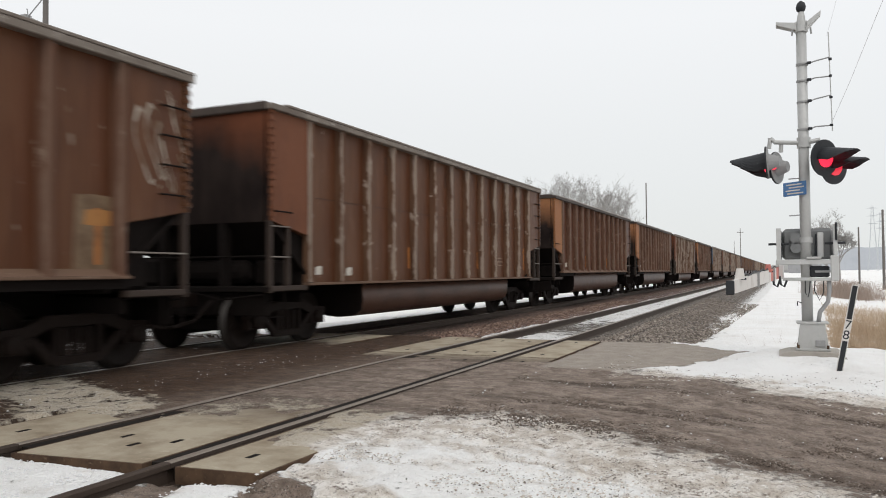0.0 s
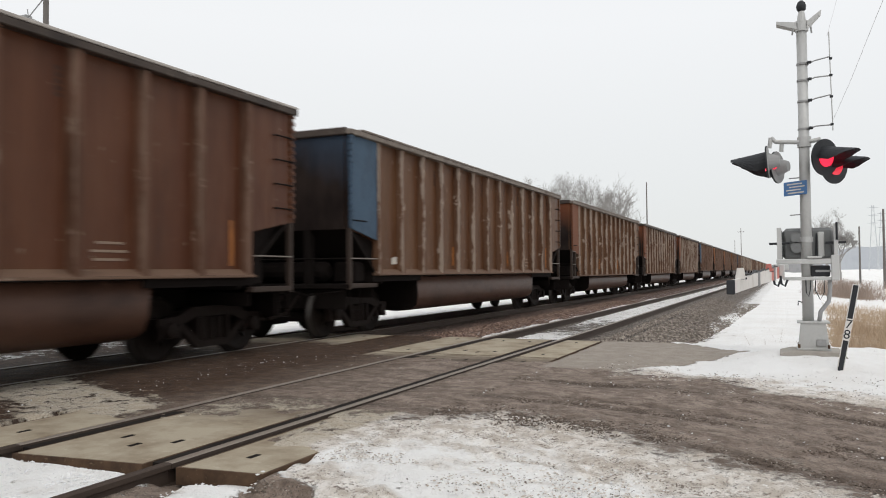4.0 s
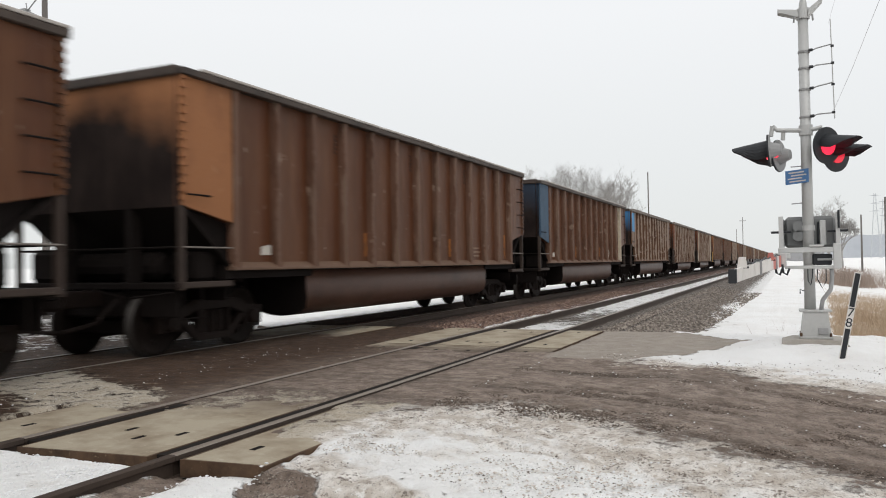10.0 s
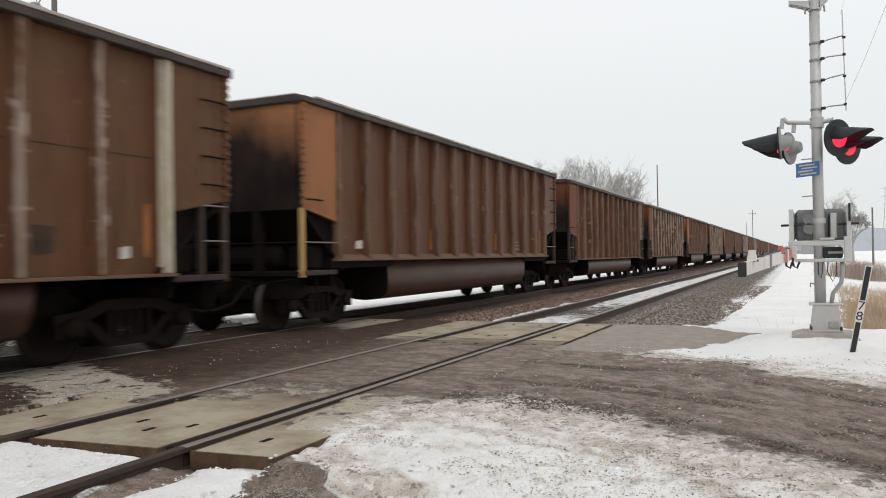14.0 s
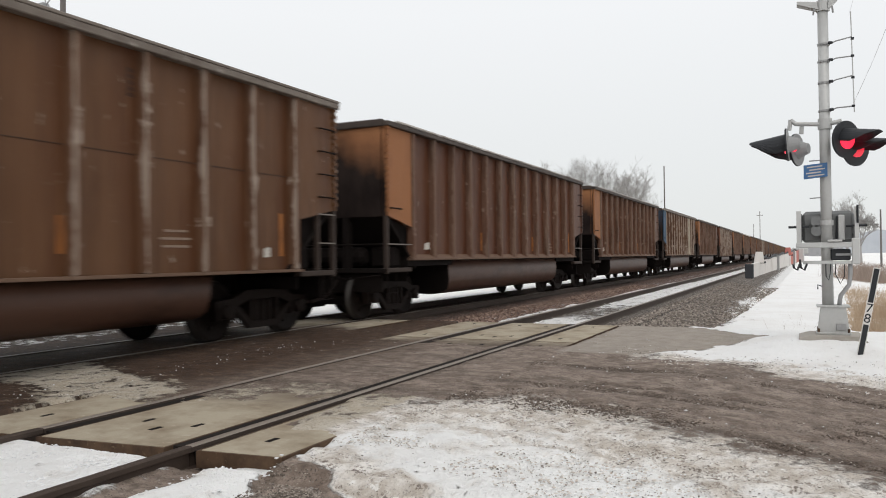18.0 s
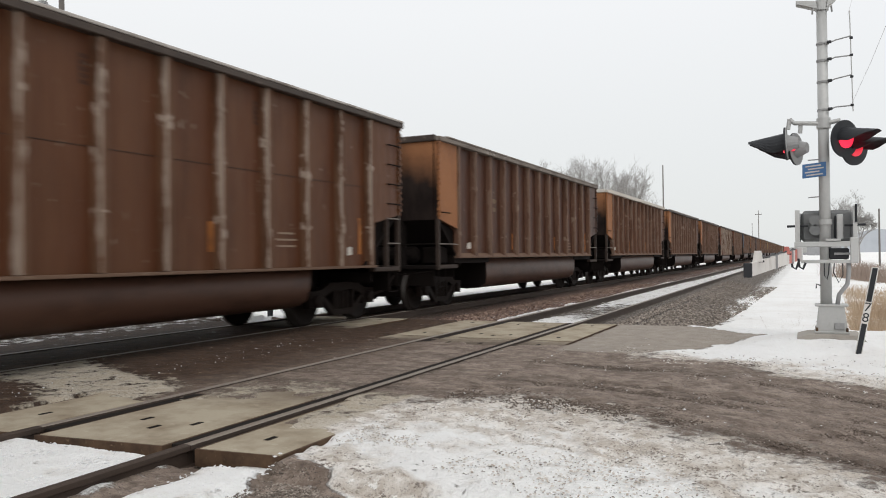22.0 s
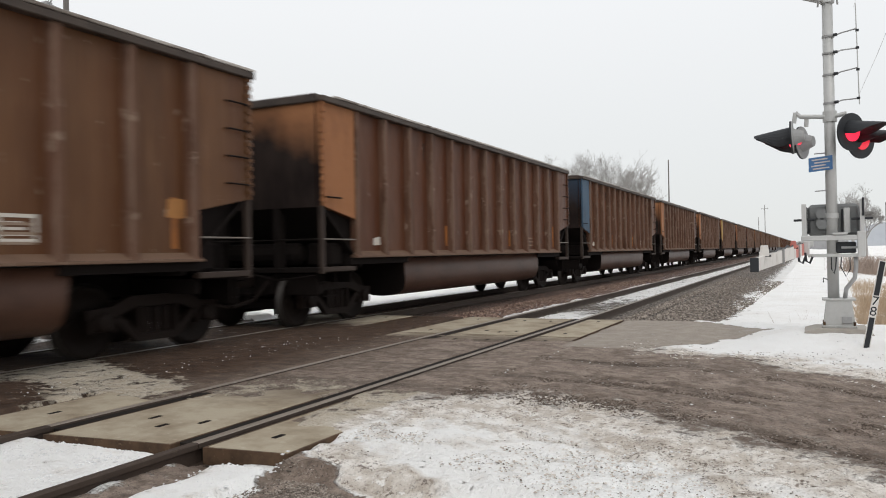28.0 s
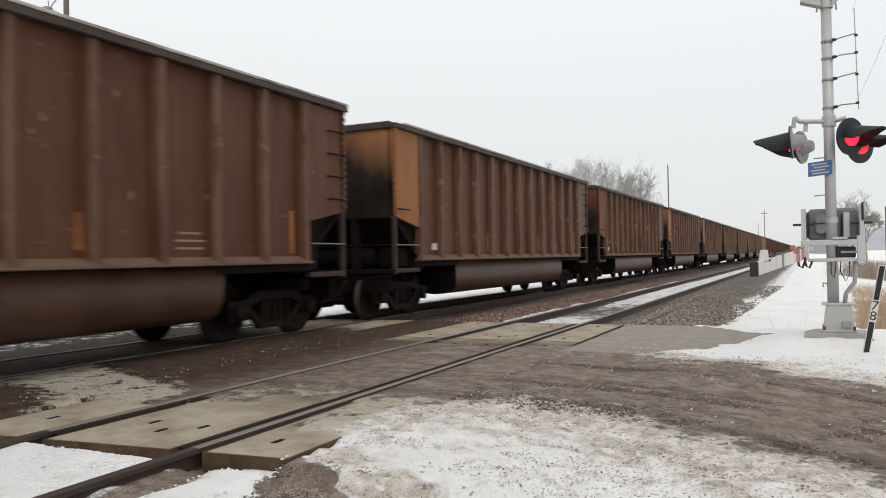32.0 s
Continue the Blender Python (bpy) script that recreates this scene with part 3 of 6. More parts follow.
trodden = np.maximum(trodden, (fy < 3.9) * (fx < -2) * 0.25 + between(fx, -8.6, -3, 0.3) * (fy > 4) * (fy < 8) * 1.3)
fz = ground_height(fx, fy)
track_bed = ((fx > -10.75) & (fx < -7.0)) | ((fx > -6.1) & (fx < -2.93))
fz += np.where(near_zone & ~track_bed, snow * (0.02 * r2 + 0.018 * r3 + 0.03 * r1 + 0.008 * r4 + front_snow * (0.016 * r3 + 0.008 * r4)) + (1 - snow) * (0.008 * r2 + 0.006 * r3), 0)
mudrun = (1 - snow) * near_zone * (fx > -2.8) * road_zone * (1 - slab)
lane = lane_of(fx, fy) + 0.12 * r1 + 0.06 * r2
rut = np.zeros(len(fx))
for c, w in RUTS:
    rut = np.maximum(rut, np.exp(-((lane - c) / w) ** 2) * (0.75 + 0.5 * r2))
rut = np.clip(rut * (0.72 + 0.9 * r1 + 0.5 * r3), 0, 1) * road_zone
fz += mudrun * (0.012 - 0.026 * rut + 0.007 * r3 + 0.007 * r2 + 0.009 * r4 * (0.5 + rut))
fz += np.where((track_bed) & near_zone, np.minimum(0.02, 0.012 * r2 + 0.008 * r3) + 0.06 * snow * (fy > 13.8) + 0.055 * snow * (fy < 3.93), 0)
cover = mud_layer(fx, fy, 0.7 * r1 + 0.35 * r2 + 0.3 * r3)
fz = np.where(near_zone & (cover > 0), fz + cover * (-0.011 - fz + 0.004 * r2 + 0.003 * r3), fz)
nx, ny = len(gx), len(gy)
idx = np.arange(nx * ny).reshape(ny, nx)
quads = np.stack([idx[:-1, :-1], idx[:-1, 1:], idx[1:, 1:], idx[1:, :-1]], -1).reshape(-1, 4)
gm = bpy.data.meshes.new("ground")
gm.from_pydata(np.stack([fx, fy, fz], 1).tolist(), [], quads.tolist())
for key, values in (("snow", snow), ("gravel", gravel), ("rusty", np.clip(rusty, 0, 1)), ("slab", slab), ("grass", grass), ("wet_shade", wet_shade), ("trodden", trodden), ("lane", lane), ("rut", rut)):
    gm.attributes.new(key, "FLOAT", "POINT").data.foreach_set("value", values.astype(np.float32))
gm.polygons.foreach_set("use_smooth", [True] * len(gm.polygons))


def ground_material():
    m, nt, p = nodes_of("winter_ground")
    v = coords(nt, what="Object")

    def attr(name):
        a = nt.nodes.new("ShaderNodeAttribute")
        a.attribute_name = name
        return a.outputs["Fac"]

    broad, mid, fine, tiny = (noise_node(nt, s, d, 0.65, v) for s, d in ((0.8, 5), (4.5, 5), (22, 5), (70, 3)))
    # streaks follow the ruts
    apart = nt.nodes.new("ShaderNodeSeparateXYZ")
    nt.links.new(v, apart.inputs[0])
    along = nt.nodes.new("ShaderNodeCombineXYZ")
    nt.links.new(apart.outputs[0], along.inputs[0])
    nt.links.new(attr("lane"), along.inputs[1])
    squash = nt.nodes.new("ShaderNodeMapping")
    squash.inputs["Scale"].default_value = (1.6, 1.95, 1)
    nt.links.new(along.outputs[0], squash.inputs[0])
    streaks = noise_node(nt, 2.0, 6, 0.65, squash.outputs[0])
    mud = mix_node(nt, ramp_node(nt, streaks, 0.38, 0.62), (0.18, 0.134, 0.107), (0.345, 0.276, 0.228))
    # dark brown of wet mud with the train's shade mixed into it
    wet_shade = mix_node(nt, ramp_node(nt, mid, 0.35, 0.65), (0.04, 0.0205, 0.012), (0.103, 0.061, 0.038))
    rutted = noise_node(nt, 6.0, 6, 0.72, squash.outputs[0])
    mud = mix_node(nt, math_node(nt, "MULTIPLY", ramp_node(nt, rutted, 0.52, 0.7), 0.6), mud, (0.46, 0.38, 0.32))
    mud = mix_node(nt, math_node(nt, "MULTIPLY", ramp_node(nt, rutted, 0.47, 0.36), 0.7), mud, (0.1, 0.075, 0.063))
    mud = mix_node(nt, ramp_node(nt, fine, 0.6, 0.7), mud, (0.43, 0.365, 0.31))
    mud = mix_node(nt, ramp_node(nt, tiny, 0.57, 0.66), mud, (0.085, 0.068, 0.058))
    wet_shade = mix_node(nt, ramp_node(nt, fine, 0.6, 0.72), wet_shade, (0.17, 0.12, 0.08))
    wet_shade = mix_node(nt, ramp_node(nt, rutted, 0.44, 0.36), wet_shade, (0.05, 0.035, 0.028))
    mud = mix_node(nt, math_node(nt, "MULTIPLY", ramp_node(nt, mid, 0.47, 0.38), 0.55), mud, (0.12, 0.09, 0.07))
    dark_rut = math_node(nt, "MULTIPLY", attr("rut"), math_node(nt, "ADD", 0.25, ramp_node(nt, fine, 0.35, 0.6)))
    mud = mix_node(nt, math_node(nt, "MULTIPLY", dark_rut, 0.8), mud, (0.085, 0.065, 0.053))
    clot = noise_node(nt, 11, 6, 0.75, v)
    wet_shade = mix_node(nt, math_node(nt, "MULTIPLY", ramp_node(nt, clot, 0.47, 0.39), 0.8), wet_shade, (0.04, 0.027, 0.02))
    mud = mix_node(nt, attr("wet_shade"), mud, wet_shade)
    vor = nt.nodes.new("ShaderNodeTexVoronoi")
    vor.inputs["Scale"].default_value = 19.0
    nt.links.new(v, vor.inputs["Vector"])
    vcol = nt.nodes.new("ShaderNodeSeparateColor")
    nt.links.new(vor.outputs["Color"], vcol.inputs[0])
    gcol = mix_node(nt, vcol.outputs[0], (0.17, 0.14, 0.118), (0.36, 0.31, 0.265))
    gcol = mix_node(nt, ramp_node(nt, vor.outputs["Distance"], 0.35, 0.7), gcol, (0.05, 0.042, 0.038))
    rcol = mix_node(nt, vcol.outputs[1], (0.165, 0.095, 0.073), (0.34, 0.23, 0.185))
    rcol = mix_node(nt, ramp_node(nt, vor.outputs["Distance"], 0.35, 0.7), rcol, (0.05, 0.035, 0.03))
    pave = mix_node(nt, ramp_node(nt, mid, 0.35, 0.7), (0.4, 0.35, 0.3), (0.29, 0.25, 0.212))
    pave = mix_node(nt, ramp_node(nt, tiny, 0.55, 0.75), pave, (0.42, 0.375, 0.33))
    straw = mix_node(nt, ramp_node(nt, mid, 0.35, 0.65), (0.46, 0.35, 0.245), (0.31, 0.225, 0.155))
    clean = mix_node(nt, ramp_node(nt, broad, 0.4, 0.75), (0.95, 0.945, 0.935), (0.86, 0.84, 0.815))
    trod = mix_node(nt, ramp_node(nt, mid, 0.42, 0.6), (0.86, 0.815, 0.765), (0.56, 0.495, 0.43))
    trod = mix_node(nt, ramp_node(nt, fine, 0.55, 0.61), trod, (0.34, 0.285, 0.24))
    trod = mix_node(nt, ramp_node(nt, clot, 0.42, 0.36), trod, (0.2, 0.16, 0.13))
    trod = mix_node(nt, ramp_node(nt, clot, 0.58, 0.64), trod, (0.9, 0.87, 0.83))
    trod = mix_node(nt, ramp_node(nt, tiny, 0.6, 0.7), trod, (0.17, 0.14, 0.12))
    blot = math_node(nt, "ADD", math_node(nt, "SUBTRACT", broad, 0.5), math_node(nt, "MULTIPLY", math_node(nt, "SUBTRACT", streaks, 0.5), 1.2))
    dirty = ramp_node(nt, math_node(nt, "ADD", attr("trodden"), math_node(nt, "MULTIPLY", blot, 1.3)), 0.3, 0.7)
    white = mix_node(nt, dirty, clean, trod)
    white = mix_node(nt, math_node(nt, "MULTIPLY", ramp_node(nt, attr("trodden"), 1.02, 1.2), 0.6), white, (0.4, 0.335, 0.235))
    col = mix_node(nt, attr("gravel"), mud, gcol)
    col = mix_node(nt, attr("rusty"), col, rcol)
    col = mix_node(nt, attr("slab"), col, pave)
    lump = math_node(nt, "ADD", math_node(nt, "MULTIPLY", math_node(nt, "SUBTRACT", mid, 0.5), 2.2), math_node(nt, "MULTIPLY", math_node(nt, "SUBTRACT", fine, 0.5), 0.9))
    cover = ramp_node(nt, math_node(nt, "ADD", attr("snow"), lump), 0.38, 0.62)
    col = mix_node(nt, cover, col, white)
    hay = ramp_node(nt, math_node(nt, "ADD", attr("grass"), math_node(nt, "MULTIPLY", math_node(nt, "SUBTRACT", broad, 0.5), 1.6)), 0.35, 0.6)
    col = mix_node(nt, hay, col, straw)
    nt.links.new(col, p.inputs["Base Color"])
    r = nt.nodes.new("ShaderNodeMapRange")
    r.inputs[3].default_value, r.inputs[4].default_value = 0.62, 0.95
    nt.links.new(fine, r.inputs[0])
    nt.links.new(r.outputs[0], p.inputs["Roughness"])
    p.inputs["Specular IOR Level"].default_value = 0.25
    pebbles = math_node(nt, "MULTIPLY", math_node(nt, "SUBTRACT", 1.0, vor.outputs["Distance"]), math_node(nt, "MAXIMUM", attr("gravel"), attr("rusty")))
    h = math_node(nt, "ADD", math_node(nt, "MULTIPLY", fine, 0.5), math_node(nt, "MULTIPLY", mid, 1.0))
    h = math_node(nt, "ADD", h, math_node(nt, "MULTIPLY", pebbles, 1.2))
    h = math_node(nt, "ADD", h, math_node(nt, "MULTIPLY", cover, 0.5))
    h = math_node(nt, "ADD", h, math_node(nt, "MULTIPLY", rutted, 0.4))
    h = math_node(nt, "ADD", h, math_node(nt, "MULTIPLY", tiny, 0.25))
    nt.links.new(bump_node(nt, h, 0.05, 1.0), p.inputs["Normal"])
    return m


gm.materials.append(ground_material())
ground = tagged(new("ground", gm), "muddy trodden snow, gravel and dry grass round the crossing", "ground", kind="structure")


# ---- tracks ----
def rail_outline(x):
    return [(x - 0.075, -0.17), (x + 0.075, -0.17), (x + 0.075, -0.155), (x + 0.014, -0.135), (x + 0.011, -0.05), (x + 0.036, -0.038), (x + 0.036, -0.006), (x + 0.028, 0),
            (x - 0.028, 0), (x - 0.036, -0.006), (x - 0.036, -0.038), (x - 0.011, -0.05), (x - 0.014, -0.135), (x - 0.075, -0.155)]


def rail(x, parent):
    part("rail", prism(B(), rail_outline(x), -60, 3.9, "y"), RAIL, parent, "rusty rail half buried in snow")
    ob = part("rail", prism(B(), rail_outline(x), 3.904, 900, "y"), [RAIL, RAILHEAD], parent, "rail with a dull worn head")
    for f in ob.data.polygons:
        if f.normal.z > 0.3 and f.center.z > -0.02:
            f.material_index = 1


def track(label, left, right, y_from):
    base = tagged(empty("railway_track"), label, "railway track", kind="structure")
    rail(left, base)
    rail(right, base)
    mid = (left + right) / 2
    me = None
    for i in range(110):
        y = y_from + 0.5 * i
        if me is None:
            ob = part("sleeper", box(B(), -1.3, 1.3, -0.115, 0.115, -0.18, 0.0, 0.012), SLEEPER, base)
            me = ob.data
        else:
            ob = new("sleeper", me)
            ob.parent = base
        ob.location = (mid + random.uniform(-0.02, 0.02), y + random.uniform(-0.02, 0.02), -0.171)
    bm = B()
    for i in range(110, 640):
        box(bm, mid - 1.3, mid + 1.3, y_from + 0.5 * i - 0.115, y_from + 0.5 * i + 0.115, -0.35, -0.171)
    tagged(part("far_sleepers", bm, SLEEPER, base), kind="stuff")
    return base


near_track = track("single track with dull rails and snow between the sleepers", NEAR_L, NEAR_R, 14.0)
far_track = track("main track under the coal train", FAR_L, FAR_R, 14.0)

# sleepers that stick out of the snow on the camera's side of the crossing
for i in range(6):
    o = new("sleeper", bpy.data.objects["sleeper"].data)
    o.parent = near_track
    o.location = ((NEAR_L + NEAR_R) / 2, 3.4 - 0.52 * i, -0.19)


# concrete crossing panels: each one a slab with a rusty edge angle and lifting slots
level_crossing = tagged(empty("level_crossing"), "level crossing of pale stained concrete panels, muddy in the lanes", "level crossing", kind="structure")


def crossing_panel(x0, x1, y0, y1, slots):
    ob = empty("crossing_panel", pose(x0, y0, 0))
    ob.parent = level_crossing
    w, d = x1 - x0, y1 - y0
    part("slab", box(B(), 0.02, w - 0.02, 0.02, d - 0.02, -0.13, -0.016, 0.006), CONCRETE, ob)
    bm = B()
    box(bm, 0, w, 0, 0.018, -0.13, -0.018)
    box(bm, 0, w, d - 0.018, d, -0.13, -0.018)
    box(bm, 0, 0.018, 0.0185, d - 0.0185, -0.13, -0.018)
    box(bm, w - 0.018, w, 0.0185, d - 0.0185, -0.13, -0.018)
    part("edge_angle", bm, RUST_EDGE, ob, "rusty steel edge angle")
    if y0 == ROAD0:
        # the near ends follow the skew of the road
        for o in ob.children:
            for v in o.data.vertices:
                v.co.y += 0.1 * (x0 + v.co.x + 4.44) * (1 - v.co.y / d)
    for sx, sy in slots:
        part("lifting_slot", box(B(), sx * w - 0.025, sx * w + 0.025, sy * d - 0.06, sy * d + 0.06, -0.026, -0.014, 0.003), GRIME_SHADE, ob, "dark lifting slot")
    return ob


# dark rubber seals lie between the rails and the panels; their black paints the flangeways' shade
for x0, x1, top in ((NEAR_R - 0.15, NEAR_R - 0.04, -0.014), (NEAR_R + 0.04, NEAR_R + 0.088, -0.03), (NEAR_L - 0.08, NEAR_L - 0.04, -0.014), (NEAR_L + 0.04, NEAR_L + 0.15, -0.02)):
    ob = part("rail_seal", box(B(), x0, x1, ROAD0 + 0.12, ROAD1 - 0.02, -0.12, top, 0.004), RUBBER_SHADE, level_crossing, "dark rubber seal along the rail, with the flangeway's shade in its black")
CUTS = [ROAD0, 7.2, 10.79, ROAD1]
for a, b in zip(CUTS, CUTS[1:]):
    crossing_panel(-4.99, -3.885, a, b - 0.015, ((0.3, 0.2), (0.55, 0.14), (0.3, 0.82), (0.75, 0.82), (0.75, 0.2)))
    crossing_panel(-3.625, -2.985, a, b - 0.015, ((0.45, 0.15), (0.45, 0.85)))
    crossing_panel(-5.96, -5.235, a, b - 0.015, ((0.5, 0.15), (0.5, 0.85)))
    crossing_panel(-8.02, -7.15, a, b - 0.015, ((0.5, 0.15), (0.5, 0.85)))
    crossing_panel(-9.385, -8.28, a, b - 0.015, ((0.5, 0.15), (0.5, 0.85)))


# loose ballast and road grit
def pebbles(name, label, count, mat, place, size, flat=0.8, lift=0.0):
    base = np.array([(0.9, 0, 0), (-1, 0.1, 0), (0, 1, 0.1), (0.1, -0.9, 0), (0, 0, 0.75), (0, 0.1, -0.7)])
    tri = np.array([(0, 2, 4), (2, 1, 4), (1, 3, 4), (3, 0, 4), (2, 0, 5), (1, 2, 5), (3, 1, 5), (0, 3, 5)])
    rng = np.random.default_rng(len(name) * 7 + count)
    vs, fs = [], []
    xs, ys = place(rng, count)
    zs = ground_height(xs, ys) + lift
    for i in range(count):
        a = rng.uniform(0, 6.28)
        s = rng.uniform(*size)
        c, d = math.cos(a), math.sin(a)
        q = base * s * rng.uniform(0.65, 1.25, (6, 1))
        vs.append(np.stack([q[:, 0] * c - q[:, 1] * d + xs[i], q[:, 0] * d + q[:, 1] * c + ys[i], q[:, 2] * flat + zs[i] + 0.2 * s * flat], 1))
        fs.append(tri + 6 * i)
    me = bpy.data.meshes.new(name)
    me.from_pydata(np.concatenate(vs).tolist(), [], np.concatenate(fs).tolist())
    me.materials.append(mat)
    return tagged(new(name, me), label, "gravel", kind="stuff")


def on_shoulder(rng, n):
    y = 13.75 + 26 * rng.random(n) ** 1.7
    return -3.35 + (shoulder_edge(y) + 3.35) * rng.random(n), y


def on_rusty(rng, n):
    return rng.uniform(-7.2, -5.3, n), 13.75 + 22 * rng.random(n) ** 1.6


def on_corner(rng, n):
    x = rng.normal(-2.45, 0.26, n)
    return x, rng.uniform(2.5, 3.78, n) - 0.65 * np.maximum(-0.1, x + 2.65)


def on_road(rng, n):
    return rng.uniform(-7, 1.5, n), rng.uniform(4, 10, n)


def on_ruts(rng, n):
    k = rng.choice([c + 0.04 for c, w in RUTS] + [6.2, 6.15, 7.1, 8.45], n)
    x = rng.uniform(-2.9, 1.8, n)
    return x, np.clip(k + bend(x) + rng.normal(0, 0.13, n) + 0.05 * np.sin(3.1 * x + k), 3.9, 11)


SNOW_LUMP = worn("old_snow", (0.78, 0.78, 0.79), (0.6, 0.57, 0.54), (0.85, 0.85, 0.86), 6, 0.8)
OLD_SNOW = pieces("trodden_snow_lumps", (0.48, 0.42, 0.36), (0.84, 0.81, 0.78), 0.8)
CLOD = worn("dark_mud_clod", (0.13, 0.1, 0.08), (0.075, 0.056, 0.045), (0.3, 0.26, 0.23), 9, 0.9)
pebbles("mud_clods", "dark clods thrown up along the ruts", 13000, CLOD, on_ruts, (0.003, 0.014), 0.7)
pebbles("shoulder_ballast", "grey crushed stone on the track shoulder", 9000, STONE, on_shoulder, (0.018, 0.042))
pebbles("rusty_ballast", "rust-stained crushed stone between the tracks", 5200, STONE_RED, on_rusty, (0.018, 0.045))
pebbles("corner_gravel", "fine grey gravel beside the crossing panel", 9000, STONE, on_corner, (0.004, 0.011))
pebbles("road_grit", "grit on the muddy road", 2200, STONE, on_road, (0.004, 0.012))


def on_front(rng, n):
    x = rng.uniform(-3.4, 1.3, n)
    y = front_edge(x) - 0.3 - 2.2 * rng.random(n)
    return x, np.where((x < -2.1) & (y < 4.4), 4.4 + 1.6 * rng.random(n), y)


def on_back(rng, n):
    x = rng.uniform(-2.2, 1.8, n)
    return x, back_edge(x) - 0.25 + np.abs(rng.normal(0, 0.55, n))


pebbles("trodden_snow", "lumps of trodden dirty snow beside the road", 6500, OLD_SNOW, on_front, (0.004, 0.015), 0.6)


def on_strip(rng, n):
    x = rng.uniform(-5.1, -2.9, n)
    return np.where((x > -3.72) & (x < -3.34), x - 0.7, x), 3.84 - 1.5 * rng.random(n) ** 2.2


pebbles("snow_clumps", "crusty clumps of snow against the crossing panels", 1300, SNOW_LUMP, on_strip, (0.005, 0.018), 0.6, 0.048)
pebbles("thrown_snow", "dirty lumps along the edge of the snow", 1800, OLD_SNOW, on_back, (0.006, 0.022), 0.45)
pebbles("snow_dirt", "specks of dirt on the trodden snow", 5200, CLOD, on_front, (0.002, 0.008), 0.5)
pebbles("edge_clods", "dark clods strewn along the edge of the snow", 3500, CLOD, on_back, (0.003, 0.013), 0.6)
pebbles("snow_crumbs", "small crumbs of snow on the muddy road", 900, SNOW_LUMP, on_road, (0.004, 0.015))
pebbles("rut_crumbs", "crumbs of snow lying along the ruts", 600, OLD_SNOW, on_ruts, (0.003, 0.009), 0.7)
# ---- coal cars ----
LEN, HALF = 14.35, 1.6
ZSILL, ZTOP = 1.06, 3.92
RIBS = [1.12 + 1.01 * i for i in range(13)]
TRUCKS = (1.25, LEN - 1.25)
WHEEL_R = 0.457


def wheelset(parent):
    bm = B()
    for s in (-1, 1):
        prof = [(0.66, 0.12), (0.68, 0.36), (0.675, 0.485), (0.705, 0.485), (0.715, WHEEL_R), (0.79, WHEEL_R - 0.008), (0.79, 0.39), (0.75, 0.35), (0.745, 0.17), (0.79, 0.14), (0.79, 0.06)]
        lathe(bm, [(s * a, r) for a, r in prof], "x", 22)
        # two dark holes and a chalk mark make the turning visible
        for w in (0.4, 3.3):
            c = Vector((s * 0.76, 0.25 * math.cos(w), 0.25 * math.sin(w)))
            tube(bm, [c - Vector((0.012, 0, 0)), c + Vector((0.012, 0, 0))], 0.035, 8)
    tube(bm, [(-1.0, 0, 0), (1.0, 0, 0)], 0.075, 10)
    ob = part("wheelset", bm, [WHEEL, TREAD], parent, "dark steel wheels with worn bright treads", True)
    for f in ob.data.polygons:
        c = f.center
        if abs(math.hypot(c.y, c.z) - WHEEL_R) < 0.02 and 0.7 < abs(c.x) < 0.8:
            f.material_index = 1
    return ob


def truck(parent, y):
    t = part("truck", box(B(), -0.95, 0.95, -0.2, 0.2, 0.42, 0.66, 0.03), TRUCK, parent, "oily black two-axle truck")
    t.location = (0, y, 0)
    for s in (-1, 1):
        bm = B()
        x0, x1 = (0.93, 1.06) if s > 0 else (-1.06, -0.93)
        # side frame: upper member, sloping lower member, column guides, pedestals
        prism(bm, [(-1.12, 0.50), (-1.12, 0.62), (-0.75, 0.64), (-0.45, 0.76), (0.45, 0.76), (0.75, 0.64), (1.12, 0.62), (1.12, 0.50), (0.7, 0.50), (0.38, 0.62), (-0.38, 0.62), (-0.7, 0.50)], x0, x1)
        prism(bm, [(-0.72, 0.50), (-0.60, 0.52), (-0.30, 0.27), (0.30, 0.27), (0.60, 0.52), (0.72, 0.50), (0.36, 0.17), (-0.36, 0.17)], x0 + 0.01, x1 - 0.01)
        for yy in (-0.34, 0.28):
            box(bm, x0, x1, yy, yy + 0.06, 0.26, 0.63)
        for yy in (-0.89, 0.89):
            box(bm, x0, x1, yy - 0.2, yy - 0.13, 0.33, 0.52)
            box(bm, x0, x1, yy + 0.13, yy + 0.2, 0.33, 0.52)
        part("side_frame", bm, TRUCK, t)
        bm = B()
        for yy in (-0.17, 0.0, 0.17):
            tube(bm, [(s * 0.99, yy, 0.275), (s * 0.99, yy, 0.6)], 0.06, 8)
        part("spring_nest", bm, TRUCK, t)
        for yy in (-0.89, 0.89):
            part("bearing_cap", lathe(B(), [(s * 0.98, 0.12), (s * 1.1, 0.12), (s * 1.12, 0.09), (s * 1.13, 0.04)], "x", 12, (0, yy, WHEEL_R)), TRUCK, t, smooth=False)
    for yy in (-0.89, 0.89):
        w = wheelset(t)
        w.location = (0, yy, WHEEL_R)
    return t


def side_outline(foot):
    """Side sheet with the cut-away lower corners over the trucks."""
    return [(RIBS[0] - 0.03, foot), (LEN - RIBS[0] + 0.03, foot), (LEN - RIBS[0] + 0.03, 1.84), (LEN - 0.5, 1.98), (LEN - 0.02, 2.05), (LEN - 0.02, ZTOP - 0.1),
            (0.02, ZTOP - 0.1), (0.02, 2.05), (0.5, 1.98), (RIBS[0] - 0.03, 1.84)]


